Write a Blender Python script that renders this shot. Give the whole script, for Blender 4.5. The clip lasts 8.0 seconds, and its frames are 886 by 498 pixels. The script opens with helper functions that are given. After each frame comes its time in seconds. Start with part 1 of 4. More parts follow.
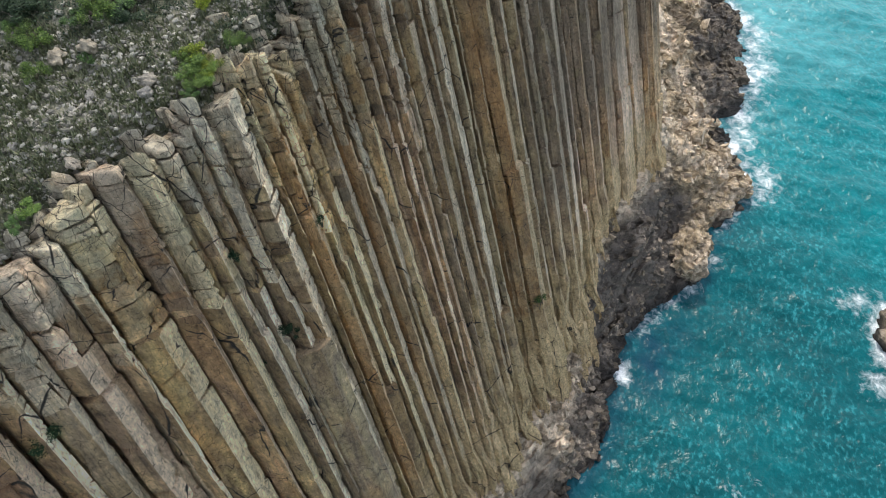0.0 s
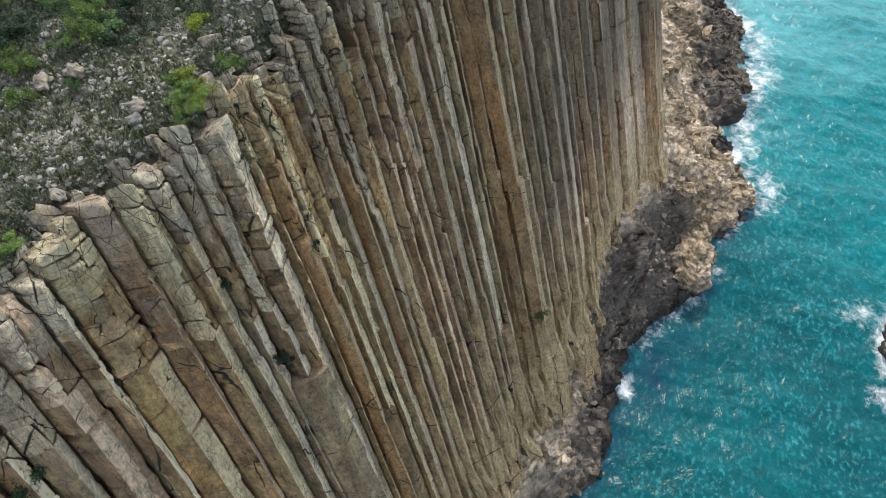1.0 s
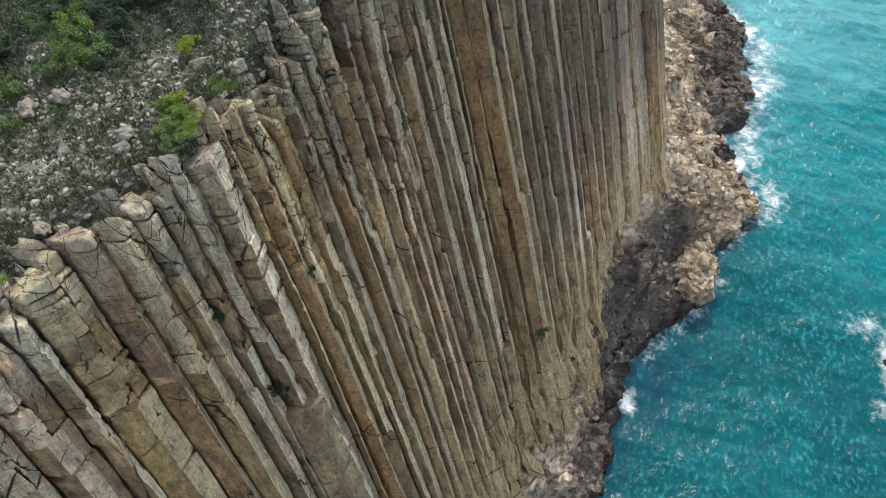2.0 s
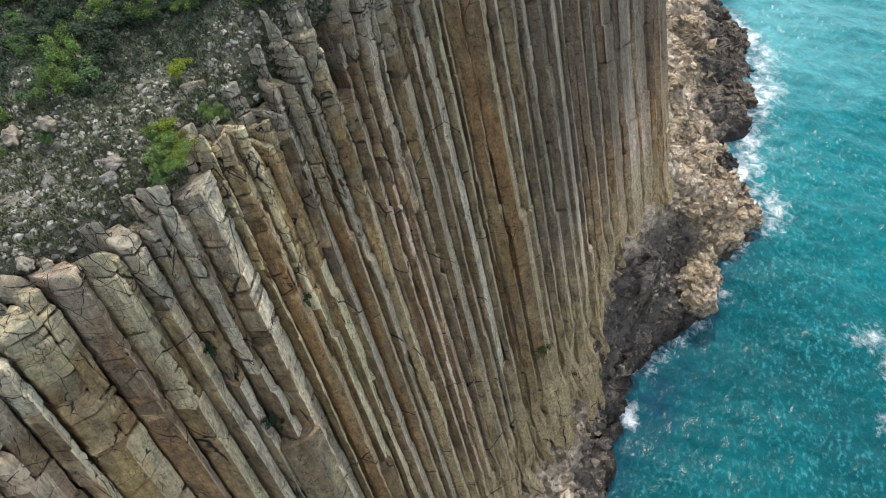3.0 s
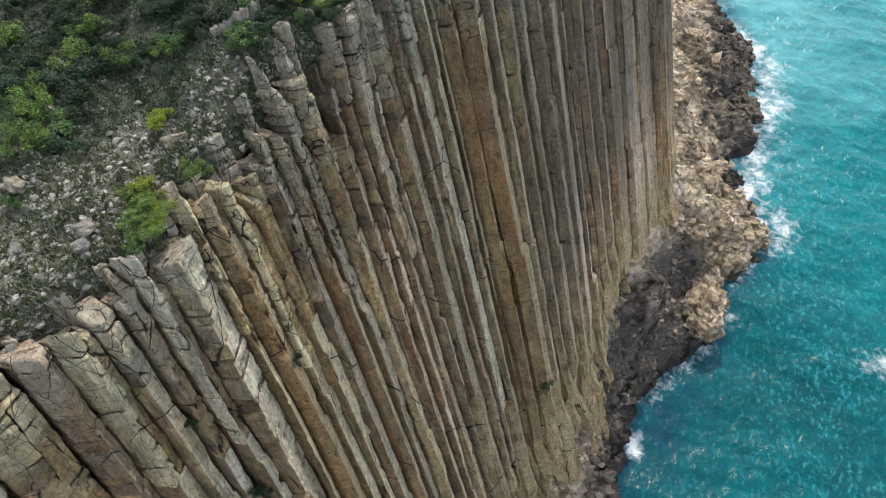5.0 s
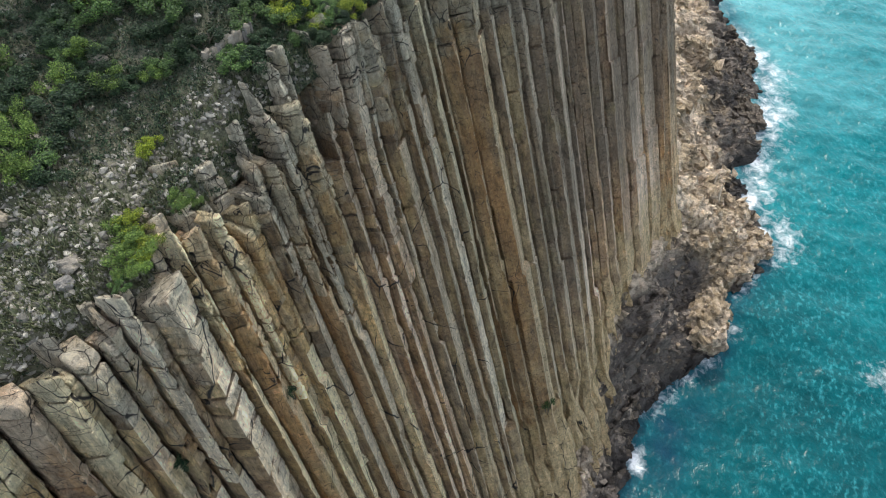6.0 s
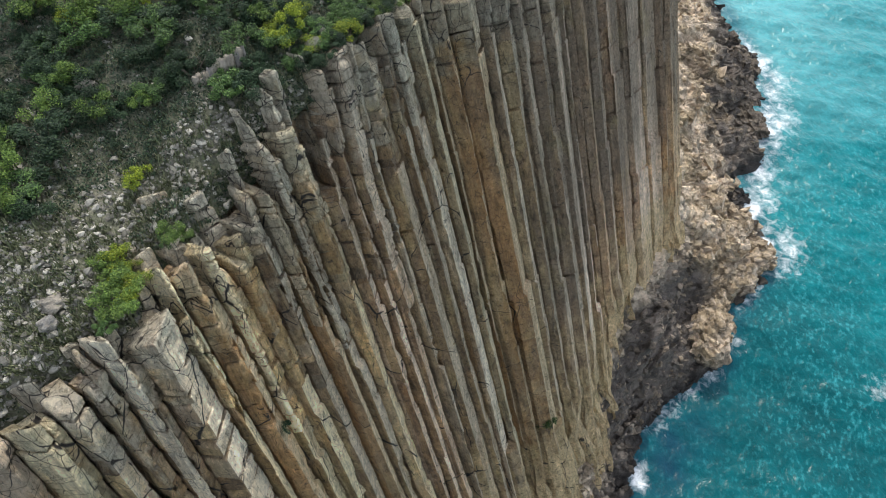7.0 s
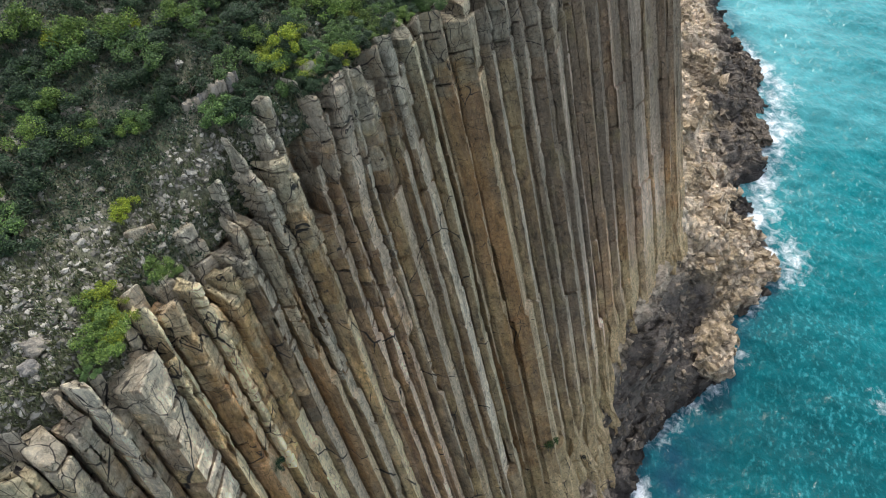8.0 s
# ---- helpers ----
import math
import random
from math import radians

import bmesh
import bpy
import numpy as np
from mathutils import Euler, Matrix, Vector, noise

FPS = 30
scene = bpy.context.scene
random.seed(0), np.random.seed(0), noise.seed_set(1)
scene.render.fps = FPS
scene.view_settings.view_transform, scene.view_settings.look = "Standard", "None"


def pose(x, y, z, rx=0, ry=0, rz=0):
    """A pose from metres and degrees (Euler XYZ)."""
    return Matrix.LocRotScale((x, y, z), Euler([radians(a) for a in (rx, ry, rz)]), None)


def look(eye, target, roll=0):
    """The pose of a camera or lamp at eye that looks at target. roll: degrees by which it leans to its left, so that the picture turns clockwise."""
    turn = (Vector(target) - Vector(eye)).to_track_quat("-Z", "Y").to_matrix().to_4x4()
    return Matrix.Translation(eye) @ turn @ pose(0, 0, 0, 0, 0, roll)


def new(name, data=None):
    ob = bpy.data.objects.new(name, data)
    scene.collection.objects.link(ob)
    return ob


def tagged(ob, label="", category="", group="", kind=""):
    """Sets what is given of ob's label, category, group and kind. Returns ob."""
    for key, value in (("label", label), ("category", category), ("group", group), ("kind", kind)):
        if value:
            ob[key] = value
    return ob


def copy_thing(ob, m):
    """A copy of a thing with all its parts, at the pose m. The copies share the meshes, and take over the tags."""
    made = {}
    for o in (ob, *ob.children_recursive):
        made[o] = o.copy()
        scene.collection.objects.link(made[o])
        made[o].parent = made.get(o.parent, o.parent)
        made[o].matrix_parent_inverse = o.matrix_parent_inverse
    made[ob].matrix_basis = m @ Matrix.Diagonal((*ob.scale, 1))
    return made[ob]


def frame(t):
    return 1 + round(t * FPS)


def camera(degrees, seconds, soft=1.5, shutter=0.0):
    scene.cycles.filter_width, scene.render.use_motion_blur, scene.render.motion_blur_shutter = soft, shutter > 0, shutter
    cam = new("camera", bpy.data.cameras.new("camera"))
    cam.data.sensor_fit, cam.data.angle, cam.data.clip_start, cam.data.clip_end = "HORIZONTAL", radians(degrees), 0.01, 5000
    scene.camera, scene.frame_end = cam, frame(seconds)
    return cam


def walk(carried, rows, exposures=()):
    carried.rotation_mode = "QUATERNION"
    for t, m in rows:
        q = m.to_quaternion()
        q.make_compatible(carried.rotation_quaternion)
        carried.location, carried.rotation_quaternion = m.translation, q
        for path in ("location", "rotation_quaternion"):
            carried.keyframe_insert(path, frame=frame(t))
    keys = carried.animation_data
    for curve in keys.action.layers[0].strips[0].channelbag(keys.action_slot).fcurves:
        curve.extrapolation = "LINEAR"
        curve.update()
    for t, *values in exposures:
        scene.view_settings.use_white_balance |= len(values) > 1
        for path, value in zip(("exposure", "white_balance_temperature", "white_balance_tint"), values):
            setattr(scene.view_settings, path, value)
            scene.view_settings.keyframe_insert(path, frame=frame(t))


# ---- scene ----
cam = camera(68, 8.0, soft=1.0)
PITCH = 54.23
ROWS = [
    (0.0, 0.000, 0.000, 62.2),
    (0.5, 0.015, 0.766, 62.2),
    (1.0, 0.029, 1.529, 62.2),
    (1.5, 0.044, 2.291, 62.2),
    (3.0, 0.087, 4.563, 62.2),
    (3.5, 0.102, 5.316, 62.2),
    (4.0, 0.116, 6.067, 62.2),
    (4.5, 0.131, 6.815, 62.2),
    (6.0, 0.173, 9.049, 62.2),
    (6.5, 0.188, 9.790, 62.2),
    (7.0, 0.202, 10.528, 62.2),
    (7.5, 0.216, 11.264, 62.2),
    (8.0, 0.230, 11.998, 62.2),
]
walk(cam, [(t, pose(x, y, z, 90 - PITCH, 0, 0)) for t, x, y, z in ROWS], exposures=[(0.0, 0.28, 6350, 10), (8.0, 0.28, 6350, 10)])

# ---- light ----
SUN = Vector((0.01, 0.68, 0.73)).normalized()
world = bpy.data.worlds.new("sky")
scene.world = world
world.use_nodes = True
wn = world.node_tree.nodes
sky = wn.new("ShaderNodeTexSky")
sky.sky_type, sky.sun_disc = "NISHITA", False
sky.sun_elevation, sky.sun_rotation = math.asin(SUN.z), math.atan2(SUN.x, SUN.y)
sky.air_density, sky.dust_density = 1.0, 1.5
wn["Background"].inputs["Strength"].default_value = 0.15
world.node_tree.links.new(sky.outputs[0], wn["Background"].inputs["Color"])
haze, both = wn.new("ShaderNodeBackground"), wn.new("ShaderNodeAddShader")     # thin high cloud over the blue
haze.inputs["Color"].default_value, haze.inputs["Strength"].default_value = (1.0, 0.95, 0.88, 1), 0.50
world.node_tree.links.new(wn["Background"].outputs[0], both.inputs[0])
world.node_tree.links.new(haze.outputs[0], both.inputs[1])
world.node_tree.links.new(both.outputs[0], wn["World Output"].inputs["Surface"])
sun = new("sun", bpy.data.lights.new("sun", "SUN"))
sun.data.energy, sun.data.angle, sun.data.color = 2.5, radians(1.5), (1.0, 0.94, 0.84)
sun.matrix_world = look(SUN * 200, (0, 0, 0))


# ---- materials ----
def material(name, rough=0.9):
    m = bpy.data.materials.new(name)
    m.use_nodes = True
    b = m.node_tree.nodes["Principled BSDF"]
    b.inputs["Roughness"].default_value = rough
    return m, m.node_tree.nodes, m.node_tree.links, b


def mapped(nodes, links, scale, coord="Object", turn=None):
    out = nodes.new("ShaderNodeTexCoord").outputs[coord]
    for rotation, size in ((turn, (1, 1, 1)), ((0, 0, 0), scale)):
        if rotation is not None:
            mp = nodes.new("ShaderNodeMapping")
            mp.inputs["Scale"].default_value, mp.inputs["Rotation"].default_value = size, rotation
            links.new(out, mp.inputs["Vector"])
            out = mp.outputs[0]
    return out


def noise_of(nodes, links, vec, scale, detail=6, rough=0.6, warp=0.0):
    n = nodes.new("ShaderNodeTexNoise")
    n.inputs["Scale"].default_value, n.inputs["Detail"].default_value = scale, detail
    n.inputs["Roughness"].default_value, n.inputs["Distortion"].default_value = rough, warp
    links.new(vec, n.inputs["Vector"])
    return n.outputs["Fac"]


def noise_color(nodes, links, vec, scale):
    n = nodes.new("ShaderNodeTexNoise")
    n.inputs["Scale"].default_value = scale
    links.new(vec, n.inputs["Vector"])
    return n.outputs["Color"]


def ramp(nodes, links, fac, *stops):
    r = nodes.new("ShaderNodeValToRGB")
    while len(r.color_ramp.elements) < len(stops):
        r.color_ramp.elements.new(0.5)
    for e, (p, c) in zip(r.color_ramp.elements, stops):
        e.position, e.color = p, (*c, 1) if len(c) == 3 else c
    links.new(fac, r.inputs[0])
    return r.outputs[0]


def grey(v):
    return (v, v, v)


def mix(nodes, links, fac, a, b, mode="MIX"):
    m = nodes.new("ShaderNodeMix")
    m.data_type, m.blend_type = "RGBA", mode
    for socket, value in ((m.inputs[0], fac), (m.inputs[6], a), (m.inputs[7], b)):
        if hasattr(value, "is_output"):
            links.new(value, socket)
        else:
            socket.default_value = value if isinstance(value, float) else (*value, 1)
    return m.outputs[2]


def bump(nodes, links, b, height, strength, dist, under=None):
    n = nodes.new("ShaderNodeBump")
    n.inputs["Strength"].default_value, n.inputs["Distance"].default_value = strength, dist
    links.new(height, n.inputs["Height"])
    if under:
        links.new(under, n.inputs["Normal"])
    links.new(n.outputs[0], b.inputs["Normal"])
    return n.outputs[0]


LEAN_X, LEAN_Y = 0.2362, -0.3580          # how far a column runs out per metre down
ALONG = Vector((LEAN_X, LEAN_Y, -1)).normalized()
TURN = ALONG.rotation_difference(Vector((0, 0, -1))).to_euler()


def column_rock():
    m, nodes, links, b = material("column_rock", 0.92)
    long = mapped(nodes, links, (1, 1, 0.09), turn=TURN)
    even = mapped(nodes, links, (1, 1, 1))
    info = nodes.new("ShaderNodeObjectInfo")

    def value(name):
        a = nodes.new("ShaderNodeAttribute")
        a.attribute_name = name
        return a.outputs["Fac"]

    # each column takes its own part of the pattern
    move = nodes.new("ShaderNodeVectorMath")
    move.operation = "MULTIPLY_ADD"
    links.new(info.outputs["Random"], move.inputs[0])
    move.inputs[1].default_value = (40, 23, 67)
    links.new(mapped(nodes, links, (1, 1, 0.35), turn=TURN), move.inputs[2])
    tint = ramp(nodes, links, noise_of(nodes, links, move.outputs[0], 0.33, 6, 0.6), (0.28, (0.13, 0.09, 0.056)), (0.40, (0.26, 0.187, 0.115)), (0.47, (0.41, 0.305, 0.178)),
                (0.53, (0.28, 0.212, 0.148)), (0.60, (0.46, 0.365, 0.21)), (0.70, (0.60, 0.505, 0.345)))
    patch = ramp(nodes, links, noise_of(nodes, links, even, 0.9, 9, 0.7), (0.34, grey(0.5)), (0.46, grey(0.95)), (0.54, grey(1.06)), (0.66, grey(1.45)))
    c = mix(nodes, links, 1.0, tint, patch, "MULTIPLY")
    c = mix(nodes, links, 1.0, c, ramp(nodes, links, info.outputs["Random"], (0.0, (0.70, 0.68, 0.66)), (0.4, (1.12, 1.09, 1.03)), (0.7, (0.92, 0.84, 0.79)), (1.0, (1.25, 1.23, 1.16))), "MULTIPLY")
    # rust running down the joints
    rust = nodes.new("ShaderNodeMath")
    rust.operation = "ADD"
    links.new(value("stain"), rust.inputs[0])
    links.new(noise_of(nodes, links, mapped(nodes, links, (1, 1, 0.28), turn=TURN), 0.55, 7, 0.66), rust.inputs[1])
    c = mix(nodes, links, ramp(nodes, links, rust.outputs[0], (0.55, grey(0)), (0.76, grey(0.65))), c, (0.52, 0.29, 0.115))
    # pale faces: spray bleaching and the light they catch, both painted in; uneven borders
    pale_mask = nodes.new("ShaderNodeMath")
    pale_mask.operation = "MULTIPLY"
    links.new(value("bleach_light"), pale_mask.inputs[0])
    links.new(ramp(nodes, links, noise_of(nodes, links, long, 1.1, 7, 0.65), (0.32, grey(0.25)), (0.50, grey(1.0))), pale_mask.inputs[1])
    c = mix(nodes, links, pale_mask.outputs[0], c, (0.86, 0.79, 0.645))
    # grey lichen towards the weathered heads
    old = nodes.new("ShaderNodeMath")
    old.operation = "ADD"
    links.new(value("age"), old.inputs[0])
    links.new(noise_of(nodes, links, even, 0.8, 8, 0.7), old.inputs[1])
    c = mix(nodes, links, ramp(nodes, links, old.outputs[0], (0.54, grey(0)), (0.80, grey(0.75))), c, (0.57, 0.56, 0.475))
    c = mix(nodes, links, 1.0, c, info.outputs["Color"], "MULTIPLY")
    # darker brown on the upper far part
    upper_dark = nodes.new("ShaderNodeMath")
    upper_dark.operation = "ADD"
    links.new(value("upper_dark"), upper_dark.inputs[0])
    links.new(noise_of(nodes, links, long, 0.7, 6, 0.6), upper_dark.inputs[1])
    c = mix(nodes, links, ramp(nodes, links, upper_dark.outputs[0], (0.58, grey(0)), (0.95, grey(0.8))), c, (0.225, 0.185, 0.135))
    # tan broken rock in the spray zone
    at = nodes.new("ShaderNodeSeparateXYZ")
    links.new(nodes.new("ShaderNodeTexCoord").outputs["Object"], at.inputs[0])
    low = nodes.new("ShaderNodeMapRange")
    low.inputs["From Min"].default_value, low.inputs["From Max"].default_value = 27.0, 8.0
    low.inputs["To Min"].default_value, low.inputs["To Max"].default_value = -0.25, 0.34
    links.new(at.outputs["Z"], low.inputs["Value"])
    spray = nodes.new("ShaderNodeMath")
    spray.operation = "ADD"
    links.new(low.outputs[0], spray.inputs[0])
    links.new(noise_of(nodes, links, even, 0.4, 7, 0.65), spray.inputs[1])
    c = mix(nodes, links, ramp(nodes, links, spray.outputs[0], (0.5, grey(0)), (0.78, grey(0.85))), c, (0.74, 0.575, 0.325))
    moss = ramp(nodes, links, noise_of(nodes, links, even, 0.33, 6, 0.6), (0.56, grey(0)), (0.74, grey(0.45)))
    c = mix(nodes, links, moss, c, (0.36, 0.30, 0.12))
    streak = ramp(nodes, links, noise_of(nodes, links, mapped(nodes, links, (1, 1, 0.4), turn=TURN), 2.0, 8, 0.7, 0.6), (0.34, grey(0.55)), (0.45, grey(0.95)), (0.55, grey(1.05)), (0.68, grey(1.4)))
    c = mix(nodes, links, 1.0, c, streak, "MULTIPLY")
    speck = ramp(nodes, links, noise_of(nodes, links, even, 4.6, 8, 0.85), (0.36, grey(0.3)), (0.45, grey(0.92)), (0.56, grey(1.1)), (0.66, grey(1.75)))
    c = mix(nodes, links, 1.0, c, speck, "MULTIPLY")
    # cracks: fine ones along the column, few across
    thin = mapped(nodes, links, (1, 1, 0.05), turn=TURN)
    split = ramp(nodes, links, noise_of(nodes, links, thin, 1.6, 3, 0.5), (0.482, grey(1)), (0.5, grey(0.15)), (0.518, grey(1)))
    c = mix(nodes, links, 0.3, c, split, "MULTIPLY")
    # hair joints straight across, at uneven steps
    axis = nodes.new("ShaderNodeSeparateXYZ")
    links.new(move.outputs[0], axis.inputs[0])
    wave = nodes.new("ShaderNodeMath")
    wave.operation = "MULTIPLY_ADD"
    links.new(noise_of(nodes, links, even, 0.9, 3, 0.5), wave.inputs[0])
    wave.inputs[1].default_value = 0.22
    links.new(axis.outputs["Z"], wave.inputs[2])
    cross = nodes.new("ShaderNodeTexVoronoi")
    cross.voronoi_dimensions, cross.feature = "1D", "DISTANCE_TO_EDGE"
    cross.inputs["Scale"].default_value = 3.6
    links.new(wave.outputs[0], cross.inputs["W"])
    across = nodes.new("ShaderNodeMapRange")
    across.inputs["From Min"].default_value, across.inputs["From Max"].default_value = 0.012, 0.032
    across.inputs["To Min"].default_value = 0.0
    links.new(cross.outputs["Distance"], across.inputs["Value"])
    spread = nodes.new("ShaderNodeMath")
    spread.operation = "ADD"
    links.new(value("age"), spread.inputs[0])
    links.new(noise_of(nodes, links, even, 0.45, 5, 0.6), spread.inputs[1])
    cracked = mix(nodes, links, ramp(nodes, links, spread.outputs[0], (0.48, grey(0)), (0.68, grey(0.55))), (1.0, 1.0, 1.0), across.outputs[0])
    c = mix(nodes, links, 1.0, c, mix(nodes, links, cracked, (0.17, 0.15, 0.13), (1.0, 1.0, 1.0)), "MULTIPLY")
    c = mix(nodes, links, 1.0, c, (0.925, 0.90, 0.88), "MULTIPLY")
    flaw = nodes.new("ShaderNodeTexVoronoi")
    flaw.feature, flaw.inputs["Scale"].default_value = "DISTANCE_TO_EDGE", 1.15
    links.new(mix(nodes, links, 0.32, mapped(nodes, links, (1, 1, 0.62), turn=TURN), noise_color(nodes, links, even, 0.9)), flaw.inputs["Vector"])
    where = nodes.new("ShaderNodeMath")
    where.operation = "MULTIPLY_ADD"
    links.new(value("age"), where.inputs[0])
    where.inputs[1].default_value = 0.55
    links.new(noise_of(nodes, links, even, 1.1, 7, 0.7), where.inputs[2])
    torn = ramp(nodes, links, where.outputs[0], (0.49, grey(0)), (0.74, grey(0.024)))
    cracks = nodes.new("ShaderNodeMapRange")
    links.new(torn, cracks.inputs["From Min"])
    cracks.inputs["From Max"].default_value = 0.0
    links.new(flaw.outputs["Distance"], cracks.inputs["Value"])
    cracks.inputs["To Max"].default_value = 1.3
    c = mix(nodes, links, cracks.outputs[0], c, (0.035, 0.03, 0.026))
    fine = nodes.new("ShaderNodeTexVoronoi")
    fine.feature, fine.inputs["Scale"].default_value = "DISTANCE_TO_EDGE", 3.1
    links.new(mix(nodes, links, 0.22, mapped(nodes, links, (1, 1, 0.7), turn=TURN), noise_color(nodes, links, even, 2.3)), fine.inputs["Vector"])
    open_ = ramp(nodes, links, noise_of(nodes, links, even, 1.7, 7, 0.7), (0.47, grey(0)), (0.66, grey(0.058)))
    chips = nodes.new("ShaderNodeMapRange")
    links.new(open_, chips.inputs["From Min"])
    chips.inputs["From Max"].default_value = 0.0
    links.new(fine.outputs["Distance"], chips.inputs["Value"])
    chips.inputs["To Max"].default_value = 0.85
    c = mix(nodes, links, chips.outputs[0], c, (0.05, 0.042, 0.034))
    # long fractures that run aslant through several columns
    fault = nodes.new("ShaderNodeTexVoronoi")
    fault.feature, fault.inputs["Scale"].default_value = "DISTANCE_TO_EDGE", 0.34
    links.new(mix(nodes, links, 0.3, mapped(nodes, links, (1, 1, 0.8), turn=TURN), noise_color(nodes, links, even, 0.8)), fault.inputs["Vector"])
    some = ramp(nodes, links, noise_of(nodes, links, even, 0.55, 6, 0.65), (0.46, grey(0)), (0.60, grey(0.014)))
    faults = nodes.new("ShaderNodeMapRange")
    sound = nodes.new("ShaderNodeMapRange")         # the further columns are sounder
    sound.inputs["From Min"].default_value, sound.inputs["From Max"].default_value = 38.0, 26.0
    links.new(at.outputs["Y"], sound.inputs["Value"])
    links.new(mix(nodes, links, 1.0, some, sound.outputs[0], "MULTIPLY"), faults.inputs["From Min"])
    faults.inputs["From Max"].default_value = 0.0
    links.new(fault.outputs["Distance"], faults.inputs["Value"])
    faults.inputs["To Max"].default_value = 1.6
    c = mix(nodes, links, faults.outputs[0], c, (0.04, 0.034, 0.028))
    links.new(c, b.inputs["Base Color"])
    n1 = bump(nodes, links, b, noise_of(nodes, links, even, 2.2, 10, 0.72), 1.0, 0.40)
    n2 = bump(nodes, links, b, cracked, 0.8, 0.08, bump(nodes, links, b, split, 0.3, 0.05, n1))
    n3 = bump(nodes, links, b, noise_of(nodes, links, mapped(nodes, links, (1, 1, 0.45), turn=TURN), 3.0, 7, 0.7), 0.8, 0.14, n2)
    bump(nodes, links, b, noise_of(nodes, links, even, 6.0, 6, 0.8), 0.9, 0.2, n3)
    return m


def shore_rock():
    m, nodes, links, b = material("shore_rock", 0.85)
    even = mapped(nodes, links, (1, 1, 1))
    big = noise_of(nodes, links, even, 0.11, 5, 0.6)
    c = ramp(nodes, links, big, (0.36, (0.23, 0.175, 0.115)), (0.45, (0.40, 0.31, 0.195)), (0.54, (0.72, 0.585, 0.43)), (0.66, (0.50, 0.40, 0.285)))
    tone = nodes.new("ShaderNodeAttribute")
    tone.attribute_name = "dark_tone"
    c = mix(nodes, links, tone.outputs["Fac"], c, (0.075, 0.066, 0.06))
    vor = nodes.new("ShaderNodeTexVoronoi")
    vor.inputs["Scale"].default_value = 0.9
    links.new(even, vor.inputs["Vector"])
    cell = nodes.new("ShaderNodeSeparateColor")
    links.new(vor.outputs["Color"], cell.inputs[0])
    c = mix(nodes, links, 1.0, c, ramp(nodes, links, cell.outputs[0], (0.0, grey(0.62)), (1.0, grey(1.3))), "MULTIPLY")
    spots = ramp(nodes, links, noise_of(nodes, links, even, 1.3, 10, 0.8), (0.36, grey(0.25)), (0.48, grey(0.95)), (0.66, grey(1.45)))
    c = mix(nodes, links, 1.0, c, spots, "MULTIPLY")
    geo = nodes.new("ShaderNodeNewGeometry")
    c = mix(nodes, links, 1.0, c, ramp(nodes, links, geo.outputs["Random Per Island"], (0.0, grey(0.7)), (1.0, grey(1.3))), "MULTIPLY")
    wet = nodes.new("ShaderNodeAttribute")
    wet.attribute_name = "wet"
    c = mix(nodes, links, wet.outputs["Fac"], c, (0.035, 0.030, 0.026))
    links.new(c, b.inputs["Base Color"])
    n1 = bump(nodes, links, b, noise_of(nodes, links, even, 2.0, 9, 0.75), 0.9, 0.35)
    bump(nodes, links, b, noise_of(nodes, links, even, 8.0, 5, 0.7), 0.6, 0.08, n1)
    return m


def loose_stone():
    m, nodes, links, b = material("loose_stone", 0.9)
    geo = nodes.new("ShaderNodeNewGeometry")
    c = ramp(nodes, links, geo.outputs["Random Per Island"], (0.0, (0.10, 0.095, 0.075)), (0.4, (0.22, 0.208, 0.17)),
             (0.75, (0.34, 0.325, 0.27)), (1.0, (0.52, 0.49, 0.41)))
    even = mapped(nodes, links, (1, 1, 1))
    c = mix(nodes, links, 1.0, c, ramp(nodes, links, noise_of(nodes, links, even, 5.0, 6, 0.7), (0.3, grey(0.6)), (0.7, grey(1.25))), "MULTIPLY")
    links.new(c, b.inputs["Base Color"])
    bump(nodes, links, b, noise_of(nodes, links, even, 8.0, 5, 0.7), 0.6, 0.05)
    return m


def soil():
    m, nodes, links, b = material("stony_soil", 0.95)
    even = mapped(nodes, links, (1, 1, 1))
    c = ramp(nodes, links, noise_of(nodes, links, even, 0.7, 8, 0.7), (0.32, (0.055, 0.062, 0.034)), (0.48, (0.115, 0.118, 0.075)), (0.66, (0.21, 0.20, 0.145)))
    fine = ramp(nodes, links, noise_of(nodes, links, even, 9.0, 6, 0.75), (0.3, grey(0.5)), (0.5, grey(0.95)), (0.7, grey(1.5)))
    c = mix(nodes, links, 1.0, c, fine, "MULTIPLY")
    links.new(c, b.inputs["Base Color"])
    n1 = bump(nodes, links, b, noise_of(nodes, links, even, 3.0, 8, 0.7), 0.7, 0.15)
    bump(nodes, links, b, noise_of(nodes, links, even, 14.0, 5, 0.7), 0.6, 0.04, n1)
    return m


def leaf(name, low, mid, high):
    m, nodes, links, b = material(name, 0.65)
    geo = nodes.new("ShaderNodeNewGeometry")
    info = nodes.new("ShaderNodeObjectInfo")
    c = ramp(nodes, links, geo.outputs["Random Per Island"], (0.0, low), (0.55, mid), (1.0, high))
    shift = ramp(nodes, links, info.outputs["Random"], (0.0, grey(0.7)), (1.0, grey(1.25)))
    links.new(mix(nodes, links, 1.0, c, shift, "MULTIPLY"), b.inputs["Base Color"])
    b.inputs["Specular IOR Level"].default_value = 0.25
    return m


